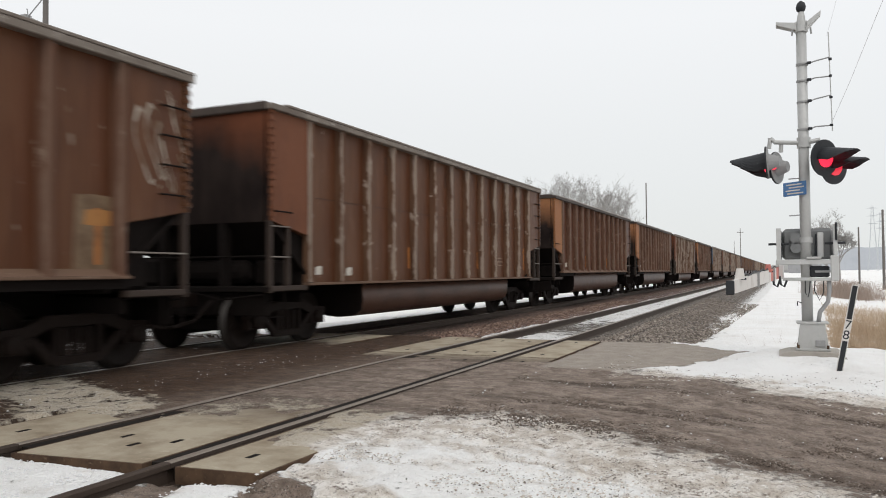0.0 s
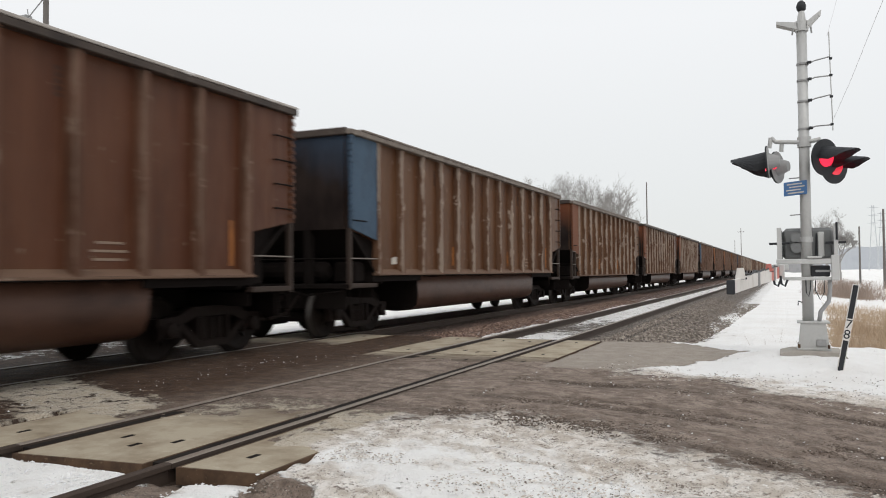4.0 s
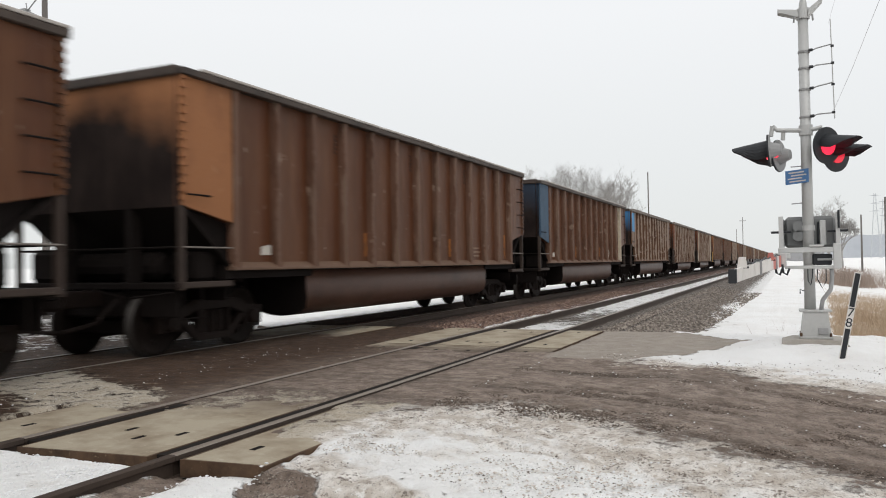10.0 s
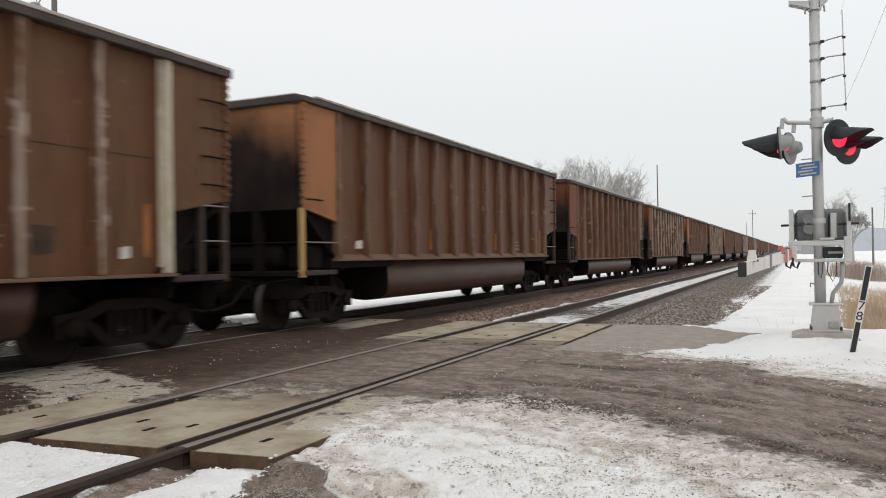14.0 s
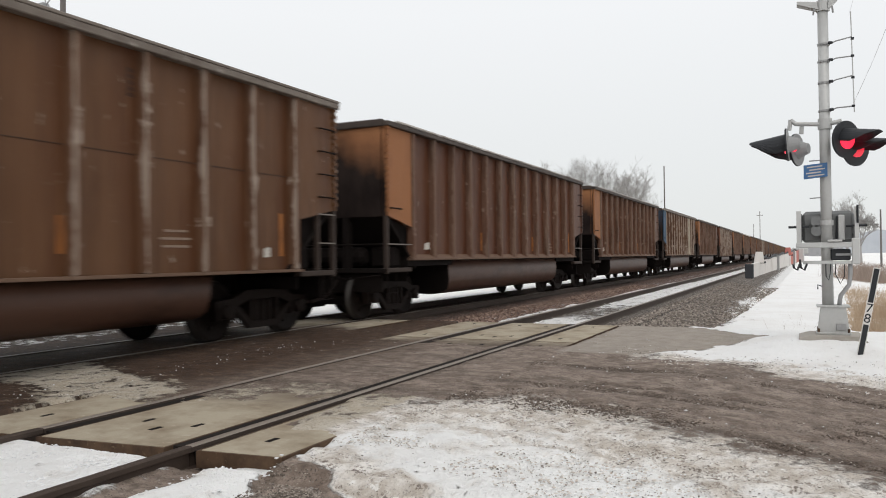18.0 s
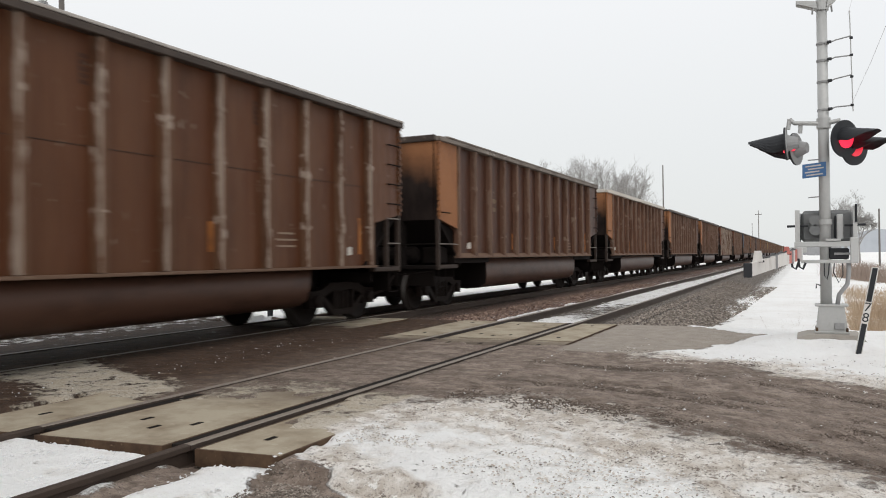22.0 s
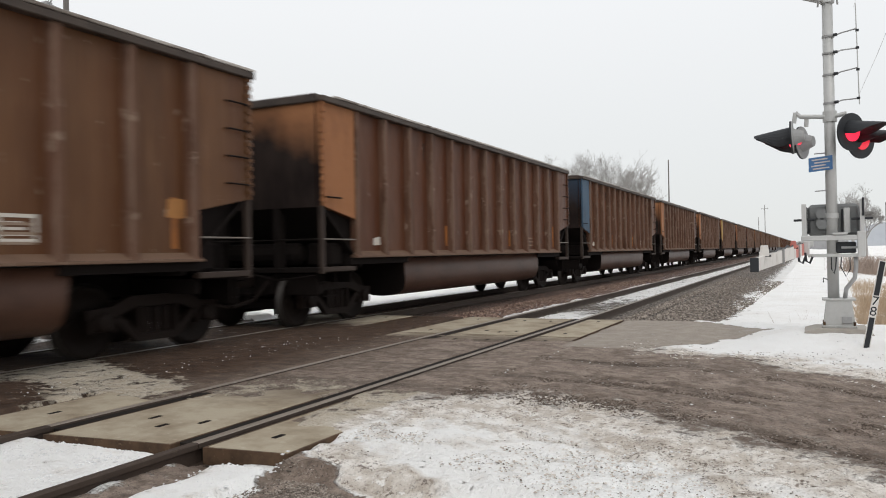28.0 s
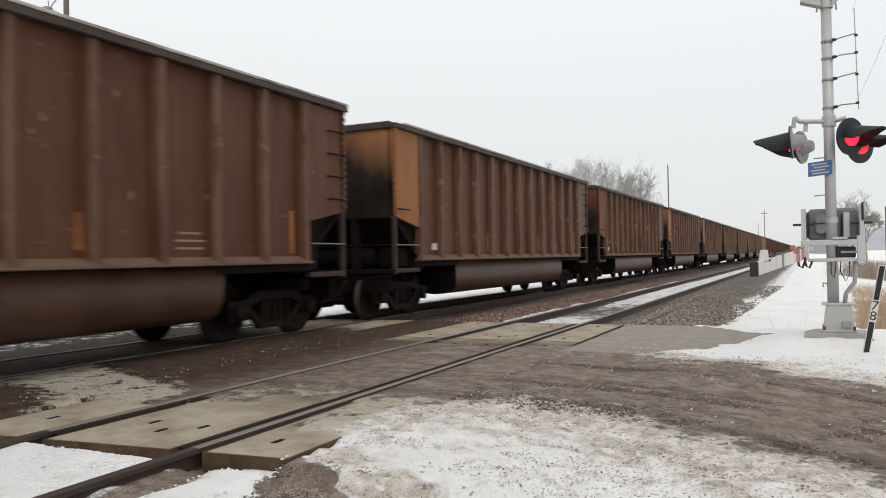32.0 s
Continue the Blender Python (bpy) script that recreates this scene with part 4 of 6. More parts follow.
def coal_car(kind):
    """kind A: one corner post with a hand rail; kind B: a ladder frame at the corner."""
    car = empty("coal_car")
    foot = 1.29 if kind == "A" else ZSILL   # kind A stands on a deep shelf-like side sill
    rib_foot = 1.213 if kind == "A" else ZSILL + 0.02
    for s in (-1, 1):
        x0, x1 = sorted((s * (HALF - 0.115), s * (HALF - 0.145)))
        part("side_sheet", prism(B(), side_outline(foot), x0, x1), SIDE["brown"], car)
        shape = B()
        prism(shape, [(0, s * (HALF - 0.116)), (0.03, s * (HALF + 0.03)), (0.11, s * (HALF + 0.03)), (0.17, s * (HALF - 0.116))], rib_foot, ZTOP - 0.12, "z")
        for v in shape.verts:
            v.co.x, v.co.y = v.co.y, v.co.x - 0.08
        first = part("rib", shape, RIB["dull"], car)
        first.location.y = RIBS[0]
        for y in RIBS[1:]:
            o = new("rib", first.data)
            o.parent = car
            o.location.y = y
        for y0, y1, flip in ((0.0, RIBS[0] - 0.09, 0), (LEN - RIBS[0] + 0.09, LEN, 1)):
            pts = [(y0, 2.06 if not flip else 1.86), (y1, 1.86 if not flip else 2.06), (y1, ZTOP - 0.11), (y0, ZTOP - 0.11)]
            a, b = sorted((s * (HALF - 0.028), s * (HALF - 0.012)))
            part("corner_panel", prism(B(), pts, a, b), CORNER["orange"], car)
            # bolted corner strip
            yy = 0.0 if not flip else LEN
            bm = B()
            a, b = sorted((s * (HALF - 0.012), s * (HALF + 0.012)))
            box(bm, a, b, yy - (0 if not flip else 0.07), yy + (0.07 if not flip else 0), 2.05, ZTOP - 0.12)
            for i in range(15):
                zz = 2.12 + 0.115 * i
                c = yy + (0.035 if not flip else -0.035)
                box(bm, *sorted((s * (HALF - 0.03), s * (HALF + 0.035))), c - 0.05, c + 0.04, zz, zz + 0.055)
            part("corner_strip", bm, CORNER["orange"], car)
        a, b = sorted((s * (HALF - 0.1), s * (HALF + 0.045)))
        if kind == "A":
            bm = box(B(), a, b, RIBS[0] - 0.12, LEN - RIBS[0] + 0.12, 1.178, 1.212, 0.006)
            prism(bm, [(s * (HALF - 0.113), 1.3), (s * (HALF + 0.025), 1.214), (s * (HALF - 0.113), 1.214)], RIBS[0] - 0.1, LEN - RIBS[0] + 0.1, "y")
            for y0 in (0.95, LEN - 3.1):
                part("bolster_cover", box(B(), *sorted((s * (HALF - 0.3), s * (HALF - 0.06))), y0, y0 + 2.15, 1.06, 1.176), GRIME_SHADE, car)
        else:
            bm = box(B(), a, b, RIBS[0] - 0.12, LEN - RIBS[0] + 0.12, ZSILL - 0.03, ZSILL + 0.012, 0.006)
        part("side_sill", bm, SILL, car)
        a, b = sorted((s * (HALF - 0.07), s * (HALF + 0.07)))
        part("top_chord", box(B(), a, b, -0.05, LEN + 0.05, ZTOP - 0.14, ZTOP - 0.042, 0.012), CHORD, car)
        # thin pale strip that paints the lit top edge of the chord
        a, b = sorted((s * (HALF - 0.075), s * (HALF + 0.076)))
        part("chord_lip", box(B(), a, b, 0.35, LEN + 0.05, ZTOP - 0.041, ZTOP, 0.008), LIT_LIP, car, "pale lip of the top chord, rubbed and with its highlight painted in")
        # black hopper wall over the slope, in the cut-away corners
        for yy, d in ((0.0, 1), (LEN, -1)):
            gy0 = [(yy + 0.08 * d, 2.07), (yy + (RIBS[0] - 0.02) * d, 1.88), (yy + (RIBS[0] - 0.02) * d, 1.16)]
            part("hopper_gusset", prism(B(), gy0 if d > 0 else gy0[::-1], *sorted((s * (HALF - 0.2), s * (HALF - 0.16)))), GRIME_SHADE, car)
        # corner ladders, posts, grab irons
        for yy, d in ((0.0, 1), (LEN, -1)):
            bm = B()
            xa, xb = sorted((s * (HALF - 0.09), s * (HALF - 0.01)))
            box(bm, xa, xb, *sorted((yy, yy + 0.07 * d)), 0.93, 2.06)
            if kind == "B":
                box(bm, xa, xb, *sorted((yy + 0.47 * d, yy + 0.53 * d)), 0.98, 1.99)
            for zz in ((1.5,) if kind == "A" else (1.49, 1.97)):
                part("hand_rail", tube(B(), [(s * (HALF - 0.005), yy + 0.03 * d, zz), (s * (HALF - 0.005), yy + (1.0 if kind == "A" else 0.5) * d, zz)], 0.013, 6), HANDRAIL, car)
            part("corner_post", bm, POST, car)
            box_y = sorted((yy + 0.02 * d, yy + 1.02 * d))
            part("corner_step", box(B(), *sorted((s * (HALF - 0.14), s * (HALF - 0.005))), *box_y, 0.955, 1.035, 0.008), POST, car)
            for zz in np.arange(2.25, 3.7, 0.38) if d < 0 else (2.2,):
                y1 = yy + 0.08 * d
                y2 = yy + 0.5 * d
                part("grab_iron", tube(B(), [(s * (HALF - 0.01), y1, zz), (s * (HALF + 0.05), y1, zz), (s * (HALF + 0.05), y2, zz), (s * (HALF - 0.01), y2, zz)], 0.014, 5), GRIME_SHADE, car)
            part("stirrup", tube(B(), [(s * (HALF - 0.05), yy + 0.06 * d, 0.95), (s * (HALF - 0.05), yy + 0.06 * d, 0.55), (s * (HALF - 0.05), yy + 0.42 * d, 0.55), (s * (HALF - 0.05), yy + 0.42 * d, 0.95)], 0.013, 6), GRIME_SHADE, car)
    # ends: upright sheet, slope sheet under it, end chord, ribs of the end
    for yy, d in ((0.0, 1), (LEN, -1)):
        part("end_sheet", box(B(), -HALF + 0.06, HALF - 0.06, *sorted((yy + 0.02 * d, yy + 0.05 * d)), 2.04, ZTOP - 0.12), END["orange"], car, "end sheet blackened by coal grime")
        bm = B()
        prism(bm, [(yy + 0.06 * d, 2.1), (yy + 0.06 * d, 2.04), (yy + 1.3 * d, 1.0), (yy + 1.3 * d, 1.06)], -HALF + 0.06, HALF - 0.06)
        part("slope_sheet", bm, GRIME_SHADE, car)
        part("end_chord", box(B(), -HALF + 0.075, HALF - 0.075, *sorted((yy - 0.05 * d, yy + 0.07 * d)), ZTOP - 0.14, ZTOP, 0.015), CHORD, car)
        part("end_sill", box(B(), -HALF + 0.02, HALF - 0.02, *sorted((yy, yy + 1.0 * d)), 0.94, 1.03, 0.01), GRIME_SHADE, car)
        bm = B()
        for x in (-0.62, 0.62):
            box(bm, x - 0.06, x + 0.06, *sorted((yy + 0.03 * d, yy + 0.2 * d)), 1.03, 2.06)
        tube(bm, [(-1.5, yy + 0.03 * d, 1.5), (1.5, yy + 0.03 * d, 1.5)], 0.015, 6)
        part("end_frame", bm, GRIME_SHADE, car)
        bm = box(B(), -1.42, -0.75, *sorted((yy + 0.1 * d, yy + 0.85 * d)), 1.035, 1.5, 0.06)
        lathe(bm, [(-0.72, 0.2), (0.75, 0.2), (0.85, 0.12)], "x", 12, (0, yy + 0.5 * d, 1.26))
        box(bm, 0.9, 1.4, *sorted((yy + 0.5 * d, yy + 0.9 * d)), 1.035, 1.45, 0.05)
        box(bm, -1.5, 1.5, *sorted((yy + 0.97 * d, yy + 1.0 * d)), 0.75, 1.26)
        box(bm, -0.5, 0.5, *sorted((yy + 0.05 * d, yy + 0.95 * d)), 0.55, 0.93, 0.03)
        part("brake_gear", bm, GRIME_SHADE, car, "grimy brake cylinder and valve box")
        # added black sheet: blocks the bright view through the gap, keeping it dark
        part("draft_apron", box(B(), -1.42, 1.42, *sorted((yy + 0.1 * d, yy + 0.15 * d)), 0.56, 0.935, 0.01), GRIME_SHADE, car)
        part("cut_lever", tube(B(), [(1.45, yy - 0.03 * d, 0.9), (0.7, yy - 0.06 * d, 0.82), (0.3, yy - 0.3 * d, 0.95)], 0.014, 6), GRIME_SHADE, car)
        part("brake_beam", box(B(), -0.75, 0.75, *sorted((yy + 0.28 * d, yy + 0.36 * d)), 0.3, 0.5, 0.02), GRIME_SHADE, car)
        bm = B()
        box(bm, -0.12, 0.12, *sorted((yy + 0.6 * d, yy - 0.62 * d)), 0.70, 0.93, 0.02)
        box(bm, -0.2, 0.2, *sorted((yy - 0.62 * d, yy - 0.9 * d)), 0.68, 0.98, 0.05)
        tube(bm, [(0.45, yy - 0.0 * d, 0.8), (0.42, yy - 0.35 * d, 0.5), (0.4, yy - 0.85 * d, 0.42)], 0.03, 6)
        part("coupler", bm, TRUCK, car)
    part("centre_sill", box(B(), -0.3, 0.3, 0.5, LEN - 0.5, 0.72, 1.02), GRIME_SHADE, car)
    part("floor", box(B(), -HALF + 0.07, HALF - 0.07, 1.2, LEN - 1.2, foot - 0.13 if kind == "A" else 1.03, foot - 0.12 if kind == "A" else 1.055), GRIME_SHADE, car)
    # rounded tubs hang between the trucks, on both sides of the centre sill
    for s in (-1, 1):
        prof = []
        for i in range(9):
            w = math.pi * i / 8
            prof.append((s * (0.93 - 0.58 * math.cos(w)), 0.72 - 0.34 * math.sin(w) ** 0.6))
        prof = [(s * 0.35, rib_foot - 0.05)] + prof + [(s * 1.51, rib_foot - 0.05)]
        bm = prism(B(), prof, 2.95, LEN - 2.95, "y")
        for v in bm.verts:
            if v.co.z < 1.0:
                v.co.y += (0.16 if v.co.y < 7 else -0.16) * (1.0 - v.co.z)
        bm.faces.ensure_lookup_table()
        for f in bm.faces:
            f.smooth = len(f.verts) == 4
            if not f.smooth:
                # end faces go near-black: the shade over the trucks is in their colour
                f.material_index = 1
                for e in f.edges:
                    e.smooth = False
        part("tub", bm, [TUB, GRIME_SHADE], car, "rounded tub bottom, its ends black for the shade there")
    for y in TRUCKS:
        truck(car, y)
    # small marks on the near side: reflectors, stencilled bars
    for y, z, h in ((RIBS[4] - 0.15, 1.32, 0.45), (RIBS[12] - 0.27, 1.28, 0.66), (RIBS[8] - 0.15, 1.32, 0.42)):
        z += 0.07 if kind == "A" else 0
        part("reflector", box(B(), HALF - 0.115, HALF - 0.108, y - 0.045, y + 0.045, z, z + h), REFLECT, car, "orange reflector strip")
    for y, z, w in ((1.95, 1.4, 0.15),) if kind == "A" else ((1.5, 1.2, 0.1), (2.52, 1.18, 0.1), (RIBS[12] - 0.62, 1.26, 0.08)):
        bm = prism(B(), [(y - w, z), (y - 0.9 * w, z + 0.13), (y + 0.3 * w, z + 0.16), (y + w, z + 0.15), (y + 0.95 * w, z + 0.01)], HALF - 0.115, HALF - 0.108)
        part("stencil_mark", bm, STENCIL, car, "small white stencilled mark")
    if kind == "B":
        part("weld_seam", box(B(), HALF - 0.115, HALF - 0.106, RIBS[0], RIBS[12], 2.522, 2.53), SILL_DARK, car, "dark horizontal weld seam")
    # dark faded stencilling high beside every third rib
    for i in (3, 6, 9):
        y = RIBS[i]
        comb = [(y - 0.22, 3.22)]
        for j in range(5):
            comb += [(y - 0.13, 3.22 + 0.075 * j), (y - 0.14, 3.265 + 0.075 * j), (y - 0.2, 3.27 + 0.075 * j), (y - 0.2, 3.29 + 0.075 * j)]
        part("faded_stencil", prism(B(), comb[:-1] + [(y - 0.22, 3.57)], HALF - 0.115, HALF - 0.11), SILL_DARK, car, "faded dark stencilled column")
    y = RIBS[9] + 0.55
    bm = B()
    for i, w in enumerate((0.24, 0.27, 0.2)):
        box(bm, HALF - 0.115, HALF - 0.108, y - w, y + w, 1.4 + 0.1 * i, 1.43 + 0.1 * i)
    part("stencil_lines", bm, PALE_STENCIL, car, "faint lines of stencilled data")
    return car


def far_car():
    """Plainer build for the tail of the train, which stays far off."""
    car = empty("coal_car")
    bm = B()
    for s in (-1, 1):
        prism(bm, side_outline(1.2), *sorted((s * (HALF - 0.03), s * (HALF - 0.08))))
        for y in RIBS:
            box(bm, *sorted((s * (HALF - 0.03), s * (HALF + 0.03))), y - 0.06, y + 0.06, ZSILL, ZTOP - 0.12)
    part("side_sheet", bm, SIDE["brown"], car)
    bm = B()
    for yy, d in ((0.0, 1), (LEN, -1)):
        box(bm, -HALF + 0.06, HALF - 0.06, *sorted((yy + 0.02 * d, yy + 0.05 * d)), 1.9, ZTOP - 0.12)
    part("end_sheet", bm, END["orange"], car)
    bm = B()
    for s in (-1, 1):
        box(bm, *sorted((s * (HALF - 0.07), s * (HALF + 0.07))), -0.05, LEN + 0.05, ZTOP - 0.14, ZTOP)
    part("top_chord", bm, CHORD, car)
    part("tub", prism(B(), [(-1.5, 1.04), (-1.45, 0.6), (-1.1, 0.38), (1.1, 0.38), (1.45, 0.6), (1.5, 1.04)], 3.0, LEN - 3.0, "y"), TUB, car)
    part("end_sill", box(B(), -0.3, 0.3, -0.85, LEN + 0.85, 0.72, 1.03), GRIME_SHADE, car)
    for y in TRUCKS:
        bm = B()
        for yy in (-0.89, 0.89):
            for s in (-1, 1):
                lathe(bm, [(s * 0.68, WHEEL_R), (s * 0.79, WHEEL_R - 0.01), (s * 0.79, 0.1)], "x", 12, (0, yy, WHEEL_R))
            tube(bm, [(-0.8, yy, WHEEL_R), (0.8, yy, WHEEL_R)], 0.08, 6)
        for s in (-1, 1):
            box(bm, *sorted((s * 0.93, s * 1.06)), -1.1, 1.1, 0.45, 0.68)
        part("truck", bm, TRUCK, car).location.y = y
    return car


# near end to far end of the train: corner paint, side paint, ribs, kind, extras
CARS = {
    -2: ("redox", "tan", "dull", "B"), -1: ("orange", "brown", "dull", "A"), 0: ("redox", "brown", "pale", "B"), 1: ("orange", "red", "dull", "A"), 2: ("orange", "brown", "dull", "A"),
    3: ("redox", "brown", "pale", "B"), 4: ("orange", "red", "dull", "A"), 5: ("blue", "umber", "pale", "A"), 6: ("redox", "tan", "pale", "B"), 7: ("redox", "brown", "pale", "B"),
    8: ("redox", "brown", "pale", "B"), 9: ("blue", "brown", "dull", "A"), 10: ("orange", "red", "dull", "A"), 11: ("orange", "brown", "dull", "A"), 12: ("orange", "brown", "dull", "A"),
    13: ("blue", "brown", "dull", "A"), 14: ("blue", "tan", "pale", "A"), 15: ("redox", "brown", "pale", "B"), 16: ("redox", "umber", "pale", "B"), 17: ("orange", "brown", "dull", "A"),
    18: ("redox", "brown", "dull", "B"), 19: ("redox", "brown", "pale", "B"), 20: ("orange", "red", "dull", "A"), 21: ("redox", "umber", "pale", "B"), 22: ("orange", "red", "dull", "A"),
    23: ("orange", "brown", "dull", "A"), 24: ("blue", "umber", "pale", "A"), 25: ("orange", "red", "dull", "A"), 26: ("redox", "brown", "pale", "B"), 27: ("orange", "dark", "dull", "A"),
    28: ("orange", "brown", "dull", "A"), 29: ("orange", "red", "dull", "A"), 30: ("orange", "red", "dull", "A"), 31: ("redox", "umber", "pale", "B"), 32: ("redox", "umber", "dull", "B"),
    33: ("blue", "umber", "dull", "A"), 34: ("orange", "red", "dull", "A"), 35: ("blue", "brown", "dull", "A"), 36: ("orange", "red", "dull", "A"), 37: ("orange", "brown", "dull", "A"),
    38: ("yellow", "red", "dull", "A"), 39: ("orange", "red", "dull", "A")}
WORDS = {"orange": "faded orange", "redox": "red-oxide", "blue": "faded blue", "sky": "bright blue", "yellow": "mustard yellow"}
SIDES = {"dark": "sooty dark brown", "brown": "rusty brown", "red": "red-brown", "umber": "dull umber", "tan": "dusty tan"}
PATCH_KIND, PANEL_KIND, WORD_KIND = ("paint_patch", "weathered ochre paint patch"), ("faded_panel", "paler repainted rectangle"), ("faded_lettering", "dark faded block of lettering")
# painted marks on single cars: from y, to y, from z, to z
MARKS = {
    -1: ((12.63, 13.29, 1.27, 2.17, FADED, PANEL_KIND), (12.77, 13.22, 1.8, 2.0, PATCH, PATCH_KIND)),
    6: ((12.64, 13.1, 1.7, 2.0, PATCH, PATCH_KIND),),
    8: ((3.53, 3.9, 2.5, 2.68, SILL_DARK, WORD_KIND), (3.53, 3.82, 2.06, 2.25, SILL_DARK, WORD_KIND), (4.6, 4.94, 2.1, 2.22, SILL_DARK, WORD_KIND), (12.92, 13.18, 1.9, 2.45, SILL_DARK, ("soot_smear", "dark smear of soot"))),
    14: ((4.66, 5.12, 1.6, 1.72, PATCH, PATCH_KIND), (7.64, 8.06, 1.59, 1.71, PATCH, PATCH_KIND), (10.72, 11.04, 1.62, 1.76, PATCH, PATCH_KIND), (12.64, 13.04, 1.61, 1.85, PATCH, PATCH_KIND),
         (8.68, 9.1, 1.6, 1.95, FADED, PANEL_KIND), (6.7, 7.03, 1.42, 1.53, STENCIL, ("stencil_mark", "white stencilled mark"))),
    15: ((2.35, 2.85, 2.28, 2.45, SILL_DARK, WORD_KIND), (3.4, 3.8, 2.28, 2.5, SILL_DARK, WORD_KIND), (2.4, 2.82, 1.95, 2.08, SILL_DARK, WORD_KIND), (3.42, 3.75, 1.9, 2.05, SILL_DARK, WORD_KIND)),
    16: ((2.47, 2.95, 2.53, 2.67, SILL_DARK, WORD_KIND), (2.51, 2.92, 2.10, 2.27, SILL_DARK, WORD_KIND), (3.50, 3.88, 2.53, 2.69, SILL_DARK, WORD_KIND), (3.51, 3.90, 2.08, 2.25, SILL_DARK, WORD_KIND), (11.2, 11.66, 1.32, 1.64, SILL_DARK, ("faded_panel", "reddish stencilled rectangle")),),
    24: ((1.41, 2.1, 1.62, 2.1, FADED, PANEL_KIND), (1.56, 1.98, 1.8, 1.98, PATCH, PATCH_KIND), (4.5, 5.05, 1.3, 1.87, FADED, PANEL_KIND), (4.6, 4.92, 1.66, 1.8, PATCH, PATCH_KIND), (12.64, 13.1, 1.72, 2.0, FADED, PANEL_KIND)),
    27: ((3.45, 3.8, 2.6, 2.72, FADED, WORD_KIND), (3.5, 3.78, 2.38, 2.5, FADED, WORD_KIND)),
    31: tuple((RIBS[i] + 0.22 + 0.05 * (i % 2), RIBS[i] + 0.82, 1.27, 1.78 + 0.07 * (i % 3), CYAN if i % 2 else SPRAY_PALE, ("spray_patch", "sprayed patch of faded colour")) for i in (4, 5, 6, 7, 8)),
    33: ((1.45, 1.95, 1.72, 1.95, PATCH, PATCH_KIND), (4.53, 4.94, 1.68, 1.82, PATCH, PATCH_KIND), (12.84, 13.24, 1.74, 2.0, PATCH, PATCH_KIND))}
FRAMES = {6: ((10.75, 1.42),), 9: ((10.8, 1.42),), 14: ((9.86, 1.44),), 13: ((10.85, 1.4),), 23: ((10.8, 1.42),), 24: ((10.8, 1.4),), 33: ((10.8, 1.42),), 35: ((10.8, 1.42),)}
SCRAWLS = {-1: ((13.85, 2.95, 0.75, 1.1, SPRAY_PALE, 4),), 31: tuple((RIBS[i] + 0.5, 1.55, 0.62, 0.5, SPRAY_PALE if i % 2 else CYAN, 20 + i) for i in (4, 5, 6, 7, 8)), 9: ((7.35, 2.15, 0.75, 0.6, SPRAY, 11),)}
PLACARDS = (3, 7, 16, 20, 21, 25, 26, 28, 29, 30, 31)


def repaint(ob, mat):
    ob.material_slots[0].link = "OBJECT"
    ob.material_slots[0].material = mat


def dress(car, k, corner, side, ribs, end_corner):
    for o in car.children:
        kind = o.name.split(".")[0]
        if kind == "side_sheet":
            repaint(o, SIDE[side])
        elif kind == "rib":
            repaint(o, RIB["white"] if (k == 16 and not RIBS[0] + 0.1 < o.location.y < RIBS[12] - 0.1) or (k == 24 and abs(o.location.y - RIBS[10]) < 0.1) or (k == 13 and o.location.y > RIBS[12] - 0.1) else RIB[ribs])
        elif kind in ("corner_panel", "corner_strip"):
            first = sum(v.co.y for v in o.data.vertices) / len(o.data.vertices) < 5
            repaint(o, CORNER[corner] if first and k != 14 else SIDE[side])
        elif kind == "end_sheet":
            repaint(o, END["sky" if k == 14 else "orange" if k == 38 else corner])
        elif kind == "corner_post" and k == 17 and sum(v.co.y for v in o.data.vertices) < 5 * len(o.data.vertices):
            repaint(o, CORNER["yellow"])
        elif kind in ("top_chord", "end_chord", "chord_lip") and k == 28:
            repaint(o, CHORD_PALE)
        elif kind in ("top_chord", "chord_lip") and (k in (-1, 5, 9, 14, 24, 27) or ribs == "pale" and k % 3 == 0):
            repaint(o, CHORD_GREY)
    return tagged(car, f"{SIDES[side]} ribbed coal car with {WORDS[corner]} corner panels", "coal car", "cars of the coal train")


